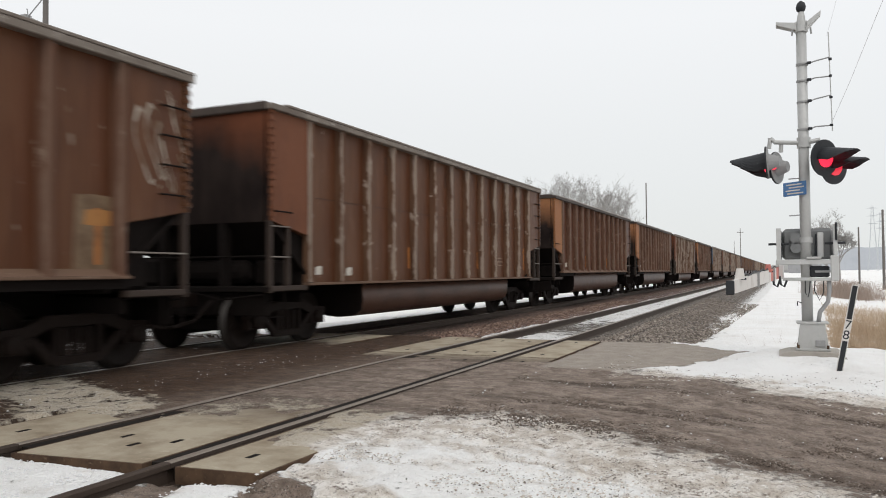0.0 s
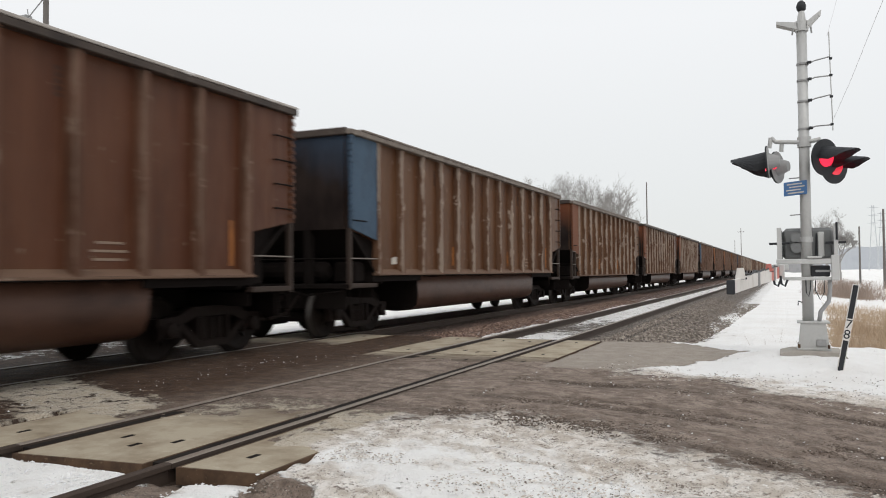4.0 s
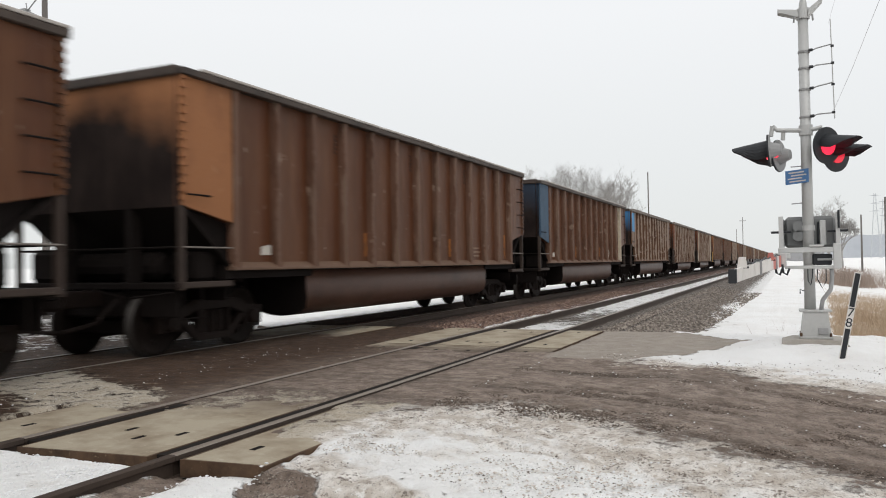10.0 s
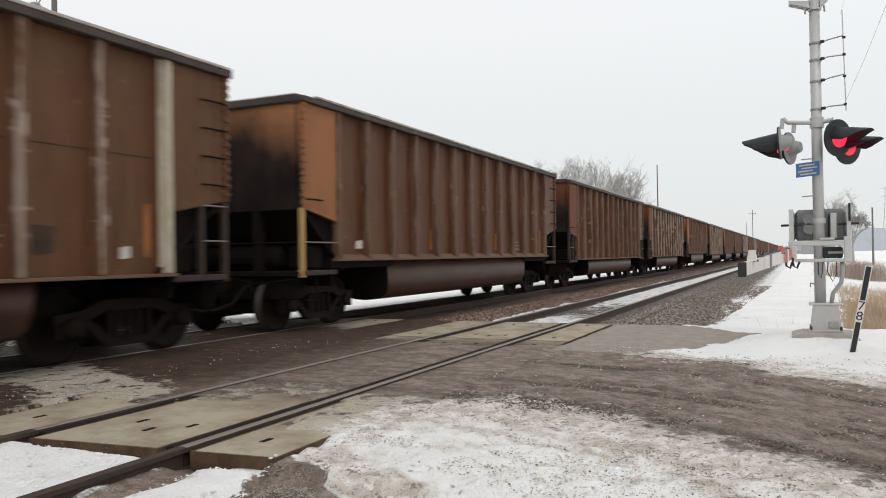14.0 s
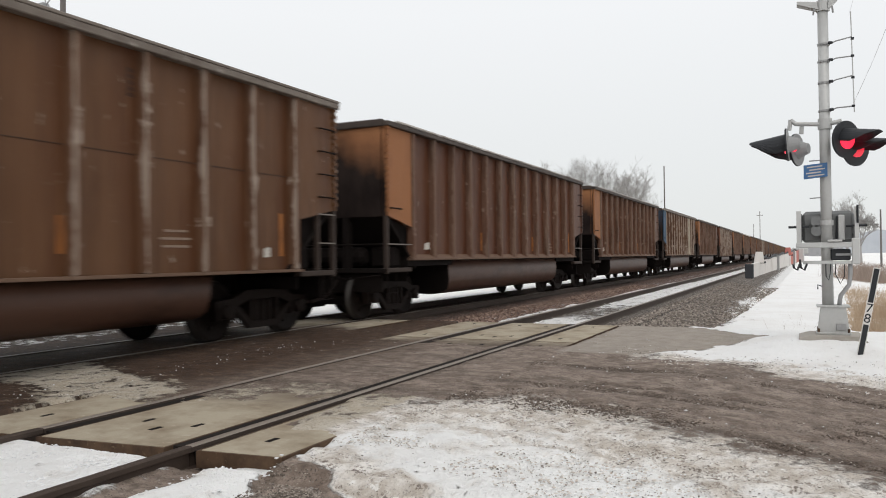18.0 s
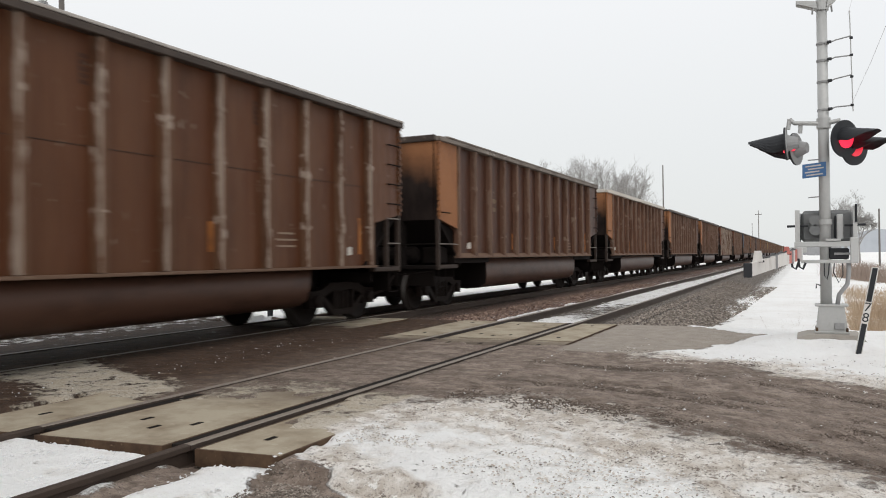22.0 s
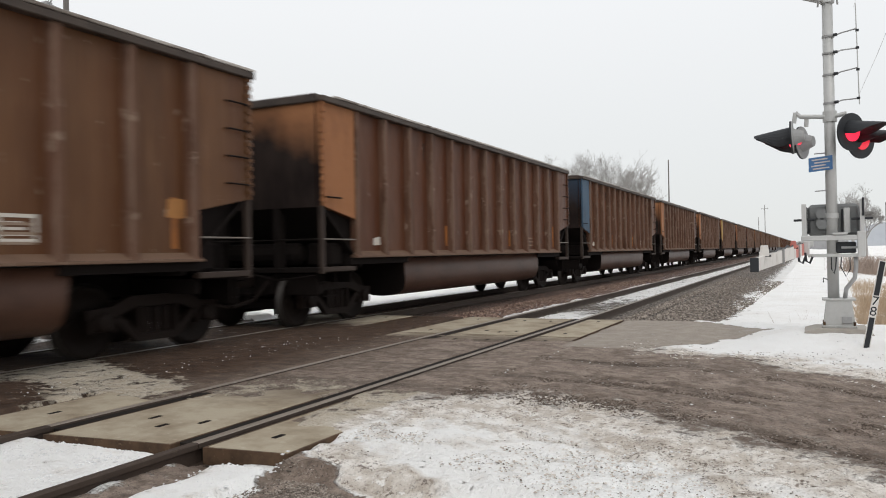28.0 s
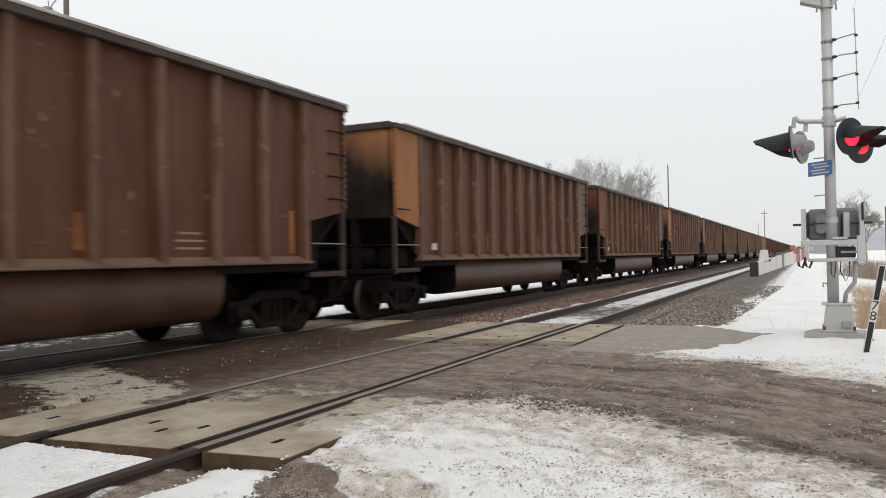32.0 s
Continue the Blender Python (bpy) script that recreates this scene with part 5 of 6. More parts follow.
def build_train(masters):
    cars = {}
    for k in range(-2, 66):
        corner, side, ribs, kind = CARS.get(k) or random.choice([("orange", "red", "dull", "A"), ("redox", "brown", "pale", "B"), ("redox", "brown", "dull", "A"), ("redox", "umber", "dull", "A")])
        if k > 47:
            kind = "far"
        here = pose(TRAIN_X, START + PITCH * k, 0)
        car = masters.pop(kind + "_first") if kind + "_first" in masters else copy_thing(masters[kind], here)
        car.matrix_basis = here
        cars[k] = dress(car, k, corner, side, ribs, corner)
        if k in PLACARDS:
            part("placard", box(B(), 0.5, 0.95, -0.035, 0.02, 3.12, 3.44, 0.006), PLACARD, car, "faded yellow placard")
            bm = B()
            for i in range(3):
                box(bm, 0.55 + 0.04 * (i % 2), 0.9 - 0.03 * i, -0.04, -0.036, 3.17 + 0.09 * i, 3.2 + 0.09 * i)
            part("placard_lettering", bm, SILL, car)
        for y0, y1, z0, z1, mat, what in MARKS.get(k, ()):
            ragged = [(y0, z0 + 0.01), (y0 + 0.03, z1 - 0.02), (0.6 * y0 + 0.4 * y1, z1), (y1, z1 - 0.015), (y1 - 0.02, z0 + 0.02), (0.45 * y0 + 0.55 * y1, z0)]
            name, text = what
            part(name, prism(B(), ragged, HALF - 0.1152, HALF - (0.1085 if name == "faded_panel" else 0.1065)), mat, car, text)
        for y, z in FRAMES.get(k, ()):
            bm = B()
            for a in (z, z + 0.26):
                box(bm, HALF - 0.1152, HALF - 0.1095, y - 0.23, y + 0.23, a, a + 0.04)
            for a in (y - 0.23, y + 0.19):
                box(bm, HALF - 0.1152, HALF - 0.109, a, a + 0.04, z + 0.041, z + 0.259)
            for i in range(3):
                box(bm, HALF - 0.1152, HALF - 0.11, y - 0.16, y + 0.15 - 0.05 * i, z + 0.07 + 0.06 * i, z + 0.1 + 0.06 * i)
            part("data_frame", bm, STENCIL, car, "white painted data frame")
        for y, z, w, h, mat, seed in SCRAWLS.get(k, ()):
            # looping sprayed strokes
            rng = random.Random(seed)
            for i in range(4):
                cy, cz, ph = y + w * (i - 1.5) / 4, z + h * rng.uniform(-0.2, 0.2), rng.uniform(0, 6.28)
                bm, last = B(), None
                for j in range(15):
                    u = ph + j * 0.42
                    py, pz = cy + 0.2 * w * math.cos(u) + 0.02 * math.sin(3 * u), cz + 0.42 * h * math.sin(0.8 * u)
                    thick = 0.03 + 0.016 * math.sin(2 * u + seed)
                    now = [bm.verts.new(((HALF - 0.003 if y > 13.3 else HALF - 0.1005) - 0.0006 * i, py + thick * c, pz + thick * e)) for c, e in ((-0.7, 0.7), (0.7, -0.7))]
                    if last:
                        bm.faces.new((last[0], last[1], now[1], now[0]))
                    last = now
                bmesh.ops.solidify(bm, geom=bm.faces[:], thickness=0.003)
                part("spray_stroke", bm, mat, car, "sprayed looping stroke")
        if k == 14:
            part("blue_patch", box(B(), HALF - 0.013, HALF - 0.004, 0.12, 0.95, 2.75, 3.72), CORNER["sky"], car, "bright blue painted patch")
        if k == 24:
            # broad sprayed arches low on the side, filled in
            for i in range(3):
                y = RIBS[4] + 0.5 + 1.01 * i
                arch = [(y - 0.3, 1.32)] + [(y + 0.31 * math.cos(w) * (1 - 0.2 * i), 1.62 + (0.45 - 0.06 * i) * math.sin(w)) for w in np.linspace(3.0, 0.15, 9)] + [(y + 0.28, 1.32), (y + 0.1, 1.34), (y + 0.04, 1.6), (y - 0.06, 1.34)]
                rim = [(y + 1.09 * (a - y), 1.55 + 1.09 * (b - 1.55)) for a, b in arch]
                part("spray_outline", prism(B(), rim, HALF - 0.1152, HALF - 0.1112), SILL_DARK, car, "dark sprayed outline")
                part("spray_mark", prism(B(), arch, HALF - 0.1152, HALF - 0.1085), SPRAY, car, "faded spray-painted stroke")
    return cars


CAR_MASTERS = {"A": coal_car("A"), "B": coal_car("B"), "far": far_car()}


def run(t):
    """Metres that the train has run by t seconds: an even speed with a slight surge."""
    return SPEED * t - float(np.interp(t, SURGE_T, SURGE))


SURGE_T = [0, 3, 6, 9, 13, 17, 19, 23, 28, 32]
SURGE = [-0.08, -0.13, -0.13, -0.05, 0.02, 0.19, 0.23, 0.13, -0.11, -0.05]


def motions():
    steps = [i / FPS for i in range(int(32 * FPS) + 1)]
    for kind in "AB":
        for t in [o for o in CAR_MASTERS[kind].children if o.name.startswith("truck")]:
            for w in [o for o in t.children if o.name.startswith("wheelset")]:
                x, y, z = w.location
                walk(w, [(s, pose(x, y, z, math.degrees(run(s) / WHEEL_R) % 360)) for s in steps])
    masters = dict(CAR_MASTERS)
    cars = build_train(masters)
    for m in CAR_MASTERS.values():
        for o in (*m.children_recursive, m):
            bpy.data.objects.remove(o)
    for k, car in cars.items():
        walk(car, [(t, pose(TRAIN_X, START + PITCH * k - run(t), 0)) for t in range(0, 33)])
# ---- crossing signal with gate, beside the road ----
MX, MY = 0.29, 11.6


def disc(bm, c, n, r, thick, seg=22, mi=0):
    c, n = Vector(c), Vector(n).normalized()
    return tube(bm, [c - n * thick / 2, c + n * thick / 2], r, seg, mi=mi)


def flasher(parent, c, n, lens_mat, back_mat, shield_r=0.245, wrap=0.55):
    """Lamp head: shield, housing behind it, lens and a long hood in front."""
    c, n = Vector(c), Vector(n).normalized()
    head = part("flasher", disc(B(), c - n * 0.01, n, shield_r, 0.02, 28), BLACK, parent, "round black warning light with a long hood")
    part("shield_back", disc(B(), c - n * 0.026, n, shield_r * 0.985, 0.008, 28), back_mat, head, "grey back of the shield")
    part("housing", tube(B(), [c - n * 0.03, c - n * 0.1, c - n * 0.17], 0.125, 16, 0.07), back_mat, head)
    part("lens", disc(B(), c + n * 0.012, n, 0.125, 0.02, 24), lens_mat, head, "red lens")
    side = n.cross(Vector((0, 0, 1))).normalized()
    up = side.cross(n).normalized()
    bm = B()
    rows = []
    for i in range(7):
        d = 0.46 * i / 6
        half = math.pi * wrap * (1 - 0.68 * max(0.0, i / 6 - 0.38) / 0.62)
        rows.append([[bm.verts.new(c + n * d - up * 0.06 * i / 6 + r * (math.sin(w) * side + math.cos(w) * up)) for r in (0.14, 0.147)] for w in (half * (2 * j / 14 - 1) for j in range(15))])
    for u, v in zip(rows, rows[1:]):
        for j in range(14):
            for k in (0, 1):
                bm.faces.new((u[j][k], u[j + 1][k], v[j + 1][k], v[j][k]))
    for r in (rows[0], rows[-1]):
        for j in range(14):
            bm.faces.new((r[j][0], r[j + 1][0], r[j + 1][1], r[j][1]))
    for j in (0, 14):
        for u, v in zip(rows, rows[1:]):
            bm.faces.new((u[j][0], u[j][1], v[j][1], v[j][0]))
    part("hood", bm, BLACK, head)
    return head


def crossing_signal():
    sig = tagged(empty("crossing_signal", pose(MX, MY, 0)), "grey crossing signal mast with lit red flashers and gate machine", "crossing signal")
    lean = -0.004
    part("foundation", prism(B(), [(-0.42, -0.35), (0.46, -0.35), (0.46, 0.06), (0.38, 0.14), (-0.22, 0.14), (-0.36, 0.1)], -0.35, 0.35, "y"), FOUNDATION, sig, "weathered concrete footing")
    part("base_flange", box(B(), -0.15, 0.27, -0.17, 0.17, 0.14, 0.17, 0.006), GALV, sig)
    part("pedestal", prism(B(), [(-0.13, 0.17), (0.25, 0.17), (0.21, 0.5), (-0.09, 0.5)], -0.14, 0.14, "y"), GALV, sig, "grey cast pedestal")
    part("pedestal_cap", box(B(), -0.14, 0.26, -0.16, 0.16, 0.5, 0.53, 0.008), GALV, sig)
    part("access_plate", box(B(), 0.09, 0.21, -0.16, -0.14, 0.2, 0.29, 0.006), GREY_PAINT, sig)
    for bx in (-0.12, 0.24):
        for by in (-0.14, 0.14):
            part("anchor_bolt", tube(B(), [(bx, by, 0.14), (bx, by, 0.22)], 0.016, 8), RUST_EDGE, sig)
    part("mast", tube(B(), [(0.0, 0, 0.5), (0.0 + 0.5 * lean, 0, 2.5), (lean, 0, 4.62)], 0.072, 20, 0.066), GALV, sig, "galvanised steel tube", True)
    # bell and crossbuck blades seen on edge at the top
    part("bell_neck", tube(B(), [(0, 0, 4.6), (0, 0, 4.72), (0, 0, 4.78)], 0.062, 14, 0.035), GALV, sig)
    part("bell", lathe(B(), [(4.78, 0.03), (4.8, 0.055), (4.85, 0.065), (4.9, 0.05), (4.93, 0.02)], "z", 18), BLACK, sig, "dark warning bell", True)
    for s, dx, dz in ((-1, 0.32, 0.06), (1, 0.24, 0.15)):
        bm = prism(B(), [(s * 0.06, 4.52), (s * 0.07, 4.62), (s * dx, 4.60 + dz), (s * dx, 4.56 + dz)], -0.08, 0.08, "y")
        part("bracket_wing", bm, GALV, sig)
        part("wing_bolt", tube(B(), [(s * 0.11, -0.09, 4.53), (s * 0.12, -0.06, 4.45)], 0.012, 6), GREY_PAINT, sig)
    part("top_collar", tube(B(), [(0, 0, 4.5), (0, 0, 4.64)], 0.085, 18), GALV, sig)
    # step irons and their thin upright
    for i, z in enumerate((4.08, 3.85, 3.56, 3.18)):
        st = part("step_iron", tube(B(), [(0.07, 0, z - 0.03), (0.15, 0, z), (0.34, -0.02, z + 0.03 * (1 if i % 2 == 0 else 0))], 0.009, 6), GREY_PAINT, sig)
        part("clamp", tube(B(), [(0, 0, z - 0.045), (0, 0, z - 0.02)], 0.078, 16), GREY_PAINT, st)
        part("clamp_bolt", tube(B(), [(0.06, -0.07, z - 0.03), (0.105, -0.06, z - 0.028)], 0.021, 8), BLACK, st, "dark clamp bolt")
        part("end_nut", box(B(), 0.325, 0.365, -0.035, 0.0, z - 0.01, z + 0.02, 0.004), BLACK, st)
    part("ladder_rail", tube(B(), [(0.33, -0.02, 4.45), (0.345, -0.02, 3.6), (0.355, -0.02, 3.1)], 0.007, 6), GALV, sig)
    # cross-arm and flashers
    part("cross_arm", tube(B(), [(-0.42, -0.02, 3.06), (-0.36, -0.02, 3.0), (-0.06, -0.03, 2.97), (0.06, -0.03, 2.97), (0.2, -0.06, 2.99)], 0.03, 10), GALV, sig, "galvanised cross-arm", True)
    part("arm_clamp", tube(B(), [(0, 0, 2.9), (0, 0, 3.04)], 0.088, 18), GALV, sig)
    part("lamp_drop", tube(B(), [(-0.42, -0.02, 3.06), (-0.44, -0.02, 2.92)], 0.028, 8), GALV, sig)
    part("lamp_drop", tube(B(), [(-0.28, 0.0, 3.0), (-0.29, 0.0, 2.86)], 0.028, 8), GALV, sig)
    flasher(sig, (0.25, -0.2, 2.72), (0.74, -0.66, -0.06), RED_LIT, BLACK)
    flasher(sig, (0.375, 0.05, 2.63), (0.74, -0.66, -0.06), RED_HALF, BLACK)
    flasher(sig, (-0.48, -0.05, 2.72), (-0.99, 0.06, -0.05), RED_LIT, GREY_PAINT, 0.225, 0.74)
    flasher(sig, (-0.36, 0.12, 2.66), (-0.93, 0.37, -0.03), RED_DIM, GREY_PAINT, 0.225, 0.74)
    part("side_light", disc(B(), (-0.385, -0.06, 2.65), (-0.3, -0.95, 0), 0.035, 0.03, 14), RED_LIT, sig, "small lit red side light")
    part("side_light", disc(B(), (-0.505, -0.12, 2.71), (-0.5, -0.85, 0), 0.045, 0.03, 14), RED_LIT, sig, "small lit red side light")
    plate = part("sign_plate", box(B(), -0.27, 0.02, -0.1, -0.09, 2.24, 2.43, 0.004), SIGN_BLUE, sig, "small blue notice plate with white lines")
    for i, (a, b) in enumerate(((-0.22, -0.02), (-0.24, -0.06), (-0.2, -0.01), (-0.23, -0.04))):
        part("sign_line", box(B(), a, b, -0.103, -0.1005, 2.265 + 0.04 * i, 2.282 + 0.04 * i), STENCIL, plate)
    for o in (plate, *plate.children):
        for v in o.data.vertices:
            v.co.z += 0.09 * (v.co.x + 0.125)
    part("sign_bracket", tube(B(), [(-0.2, -0.02, 2.48), (0, -0.02, 2.485)], 0.008, 6), GREY_PAINT, sig)
    part("stub_rod", tube(B(), [(-0.2, -0.05, 1.97), (-0.06, -0.02, 1.98)], 0.008, 6), GREY_PAINT, sig)
    # gate machine
    gm_ = part("machine_case", box(B(), -0.3, 0.34, 0.1, 0.42, 1.36, 1.8, 0.05), CASE_GREY, sig, "grey gate machine case")
    part("case_seam", box(B(), -0.312, -0.301, 0.12, 0.4, 1.38, 1.77), BLACK, gm_)
    part("case_lid", box(B(), -0.27, -0.03, 0.08, 0.1, 1.4, 1.77, 0.01), CASE_GREY, gm_)
    part("case_lid", box(B(), 0.02, 0.31, 0.075, 0.1, 1.4, 1.77, 0.01), CASE_GREY, gm_)
    for z in (1.66, 1.53):
        part("case_boss", tube(B(), [(-0.12, 0.1, z), (-0.12, -0.03, z)], 0.075, 18), CASE_GREY, gm_)
    part("case_hinge", tube(B(), [(0.12, 0.06, 1.42), (0.13, 0.05, 1.72)], 0.014, 8), BLACK, gm_)
    part("case_arm", box(B(), 0.14, 0.22, 0.03, 0.08, 1.4, 1.74, 0.01), PALE_METAL, gm_)
    part("mast_band", tube(B(), [(0, 0, 1.6), (0, 0, 1.67)], 0.085, 18), GALV, sig)
    for x0, x1, z1 in ((-0.37, -0.31, 1.8), (0.33, 0.38, 1.84)):
        pl = part("counterweight_arm", prism(B(), [(-0.1, 1.36), (0.14, 1.36), (0.1, z1 - 0.12), (0.0, z1), (-0.1, z1)], x0, x1), PALE_METAL, sig, "pale counterweight arm plate")
        part("pivot_pin", tube(B(), [(x0 - 0.1, -0.02, 1.585), (x1 + 0.1, -0.02, 1.59)], 0.016, 8), BLACK, pl)
    part("arm_bolt", tube(B(), [(0.365, -0.11, 1.62), (0.365, -0.11, 1.86)], 0.014, 8), BLACK, sig)
    part("front_beam", box(B(), -0.38, 0.38, -0.16, -0.09, 1.3, 1.37, 0.008), PALE_METAL, sig, "pale steel support beam")
    part("low_beam", box(B(), -0.3, 0.36, -0.14, -0.09, 1.08, 1.125, 0.006), PALE_METAL, sig)
    part("beam_plate", box(B(), 0.29, 0.385, -0.17, -0.09, 1.08, 1.42, 0.008), PALE_METAL, sig)
    part("top_plate", box(B(), 0.0, 0.18, -0.18, -0.1, 1.375, 1.405, 0.006), PALE_METAL, sig)
    part("motor_box", box(B(), 0.04, 0.28, -0.08, 0.2, 1.13, 1.28, 0.015), BLACK, sig, "dark motor box")
    part("motor_rib", box(B(), 0.1, 0.3, -0.095, -0.08, 1.19, 1.22, 0.004), GREY_PAINT, sig)
    part("conduit", tube(B(), [(0.27, -0.08, 1.09), (0.27, -0.1, 0.95), (0.25, -0.12, 0.8), (0.15, -0.12, 0.66), (0.13, -0.1, 0.52)], 0.028, 10), GREY_PAINT, sig, "bent grey conduit", True)
    for a, b, c in ((0.04, -0.02, 0.86), (0.1, 0.2, 0.82)):
        part("cable", tube(B(), [(a, -0.1, 1.08), (a - 0.01, -0.12, 0.95), ((a + b) / 2, -0.13, c), (b, -0.12, 0.92), (b, -0.1, 1.08)], 0.007, 6), BLACK, sig)
    part("mast_hook", tube(B(), [(-0.07, -0.04, 0.78), (-0.12, -0.06, 0.8), (-0.12, -0.06, 0.74)], 0.008, 6), BLACK, sig)
    return sig


signal = crossing_signal()


# gate arm lowered across the road, towards the camera
def gate_arm():
    a, b = Vector((-0.04, 11.42, 1.2)), Vector((-0.345, 5.9, 1.105))
    arm = tagged(empty("gate_arm", pose(*a)), "lowered white gate arm with faded red stripes", "gate arm")
    d = b - a
    n = Vector((-d.y, d.x, 0)).normalized()
    stripes = 12
    for i in range(stripes):
        u, v = i / stripes, (i + 0.985) / stripes
        bm = B()
        ring = []
        for f in (u, v):
            c = d * f
            hh = 0.078 - 0.03 * f
            ring.append([bm.verts.new(c + n * sx * 0.012 + Vector((0, 0, sz * hh))) for sx, sz in ((-1, -1), (1, -1), (1, 1), (-1, 1))])
        for j in range(4):
            bm.faces.new((ring[0][j], ring[0][(j + 1) % 4], ring[1][(j + 1) % 4], ring[1][j]))
        bm.faces.new(ring[0][::-1])
        bm.faces.new(ring[1])
        part("stripe", bm, RED_STRIPE if i in (1, 3) else WHITE_PAINT, arm, "faded red stripe" if i in (1, 3) else "chipped white length of the arm")
    part("end_cap", box(B(), d.x - 0.035, d.x + 0.022, d.y - 0.02, d.y + 0.03, d.z - 0.052, d.z + 0.052, 0.004), BLACK, arm, "black end cap")
    for f in (0.26, 0.64):
        c = d * f
        part("joint_strap", box(B(), c.x - 0.03, c.x + 0.03, c.y - 0.03, c.y + 0.03, c.z - 0.085 + 0.026 * f, c.z + 0.088 - 0.026 * f), GREY_PAINT, arm)
    # small lamps on top and their cable
    for f, mat in ((0.9, WHITE_PAINT), (0.38, RED_STRIPE)):
        c = d * f
        lamp = part("arm_lamp", prism(B(), [(c.x - 0.035, c.z + 0.045), (c.x + 0.04, c.z + 0.045), (c.x + 0.028, c.z + 0.13), (c.x - 0.02, c.z + 0.13)], c.y - 0.04, c.y + 0.04, "y"), mat, arm, "arm light in a pale case" if f > 0.5 else "faded red arm light")
        part("lamp_base", box(B(), c.x - 0.045, c.x + 0.05, c.y - 0.03, c.y + 0.03, c.z + 0.04, c.z + 0.055), BLACK, lamp)
    pts = [d * f + Vector((0, 0, 0.085 - 0.02 * f + 0.012 * math.sin(40 * f))) for f in np.linspace(0.1, 0.88, 24)]
    part("arm_cable", tube(B(), pts, 0.009, 6), BLACK, arm)
    for x in (0.02, 0.1):
        part("chain_loop", tube(B(), [(x - 0.1, -0.9, -0.05), (x - 0.09, -0.92, -0.15), (x - 0.05, -0.92, -0.18), (x - 0.02, -0.92, -0.1)], 0.014, 6), BLACK, arm)
    part("arm_clamp", box(B(), -0.02, 0.05, -0.5, 0.25, -0.09, 0.1, 0.01), PALE_METAL, arm, "pale bolted arm clamp")
    part("arm_bracket", box(B(), -0.1, 0.1, 0.02, 0.24, 0.02, 0.1, 0.008), PALE_METAL, arm)
    return arm


gate = gate_arm()


# leaning marker post with two digits
def glyph(ch, size, mat, parent, m):
    cu = bpy.data.curves.new("digit", "FONT")
    cu.body, cu.size, cu.align_x, cu.extrude = ch, size, "CENTER", 0.001
    tmp = bpy.data.objects.new("digit", cu)
    scene.collection.objects.link(tmp)
    dg = bpy.context.evaluated_depsgraph_get()
    me = bpy.data.meshes.new_from_object(tmp.evaluated_get(dg))
    bpy.data.objects.remove(tmp)
    me.materials.append(mat)
    ob = new("digit", me)
    ob.parent = parent
    ob.matrix_basis = m
    return ob


def marker_post():
    post = tagged(empty("marker_post", pose(0.6, 10.5, 0.0, 0, 10.5, 0)), "leaning white marker post with black stripe and digits 78", "marker post")
    part("board", box(B(), -0.038, 0.038, -0.012, 0.012, -0.25, 1.06, 0.004), WHITE_PAINT, post)
    part("stripe", box(B(), -0.028, 0.028, -0.016, -0.012, 0.64, 1.05), BLACK, post, "black stripe")
    part("stripe", box(B(), -0.028, 0.028, -0.016, -0.012, -0.2, 0.37), BLACK, post, "black stripe")
    glyph("7", 0.155, BLACK, post, pose(0.0, -0.0135, 0.52, 90, 0, 0))
    glyph("8", 0.155, BLACK, post, pose(0.0, -0.0135, 0.395, 90, 0, 0))
    return post


marker_post()


# ---- wires and poles ----
def utility_pole(label, x, y, top, arm=0.0, dark=False):
    p = tagged(empty("utility_pole", pose(x, y, -0.3)), label, "utility pole", "poles along the line")
    part("pole", tube(B(), [(0, 0, 0), (0, 0, top / 2), (0, 0, top + 0.3)], 0.11, 10, 0.075), POLE_WOOD, p)
    if arm:
        part("cross_arm", box(B(), -arm, arm, -0.05, 0.05, top - 0.8, top - 0.68), POLE_WOOD, p)
        for s in (-0.9, 0.9):
            part("insulator", tube(B(), [(s * arm, 0, top - 0.68), (s * arm, 0, top - 0.5)], 0.04, 8), GREY_PAINT, p)
    return p


utility_pole("weathered timber pole behind the train", -17.4, 110, 13.6, 0.0)
utility_pole("distant timber pole with short cross-arms beyond the train", -10.3, 220, 12.4, 0.8)
utility_pole("slim dark pole in the snowy field", 7.2, 90, 5.6)
utility_pole("slim dark pole in the snowy field", 6.9, 66, 5.7)
utility_pole("thin far pole beyond the train", -16.2, 300, 12.0)
lp = utility_pole("grey pole with a bracketed signal box behind the train", -20.0, 16, 10.5)
part("bracket", tube(B(), [(0, 0, 9.0), (-0.75, 0, 9.35)], 0.02, 6), GREY_PAINT, lp)
part("bracket", tube(B(), [(0, 0, 9.9), (-0.75, 0, 9.35), (-0.8, 0, 9.6)], 0.02, 6), GREY_PAINT, lp)
part("signal_box", box(B(), -1.0, -0.72, -0.12, 0.12, 9.15, 9.42, 0.03), GREY_PAINT, lp, "small grey box on the bracket")

for label, pts, r in (("thin stay wire running up from the mast", [(0.63, 11.58, 3.2), (0.72, 9.6, 3.32), (0.79, 8.0, 3.46), (1.2, 0.0, 4.25), (2.0, -14, 5.9)], 0.002),
                      ("thin aerial wire above the mast", [(0.6, 11.58, 4.4), (0.9, 12.5, 5.6), (1.6, 15.0, 9.0)], 0.0025)):
    tagged(part("wire", tube(B(), pts, r, 5), WIRE), label, "wire")


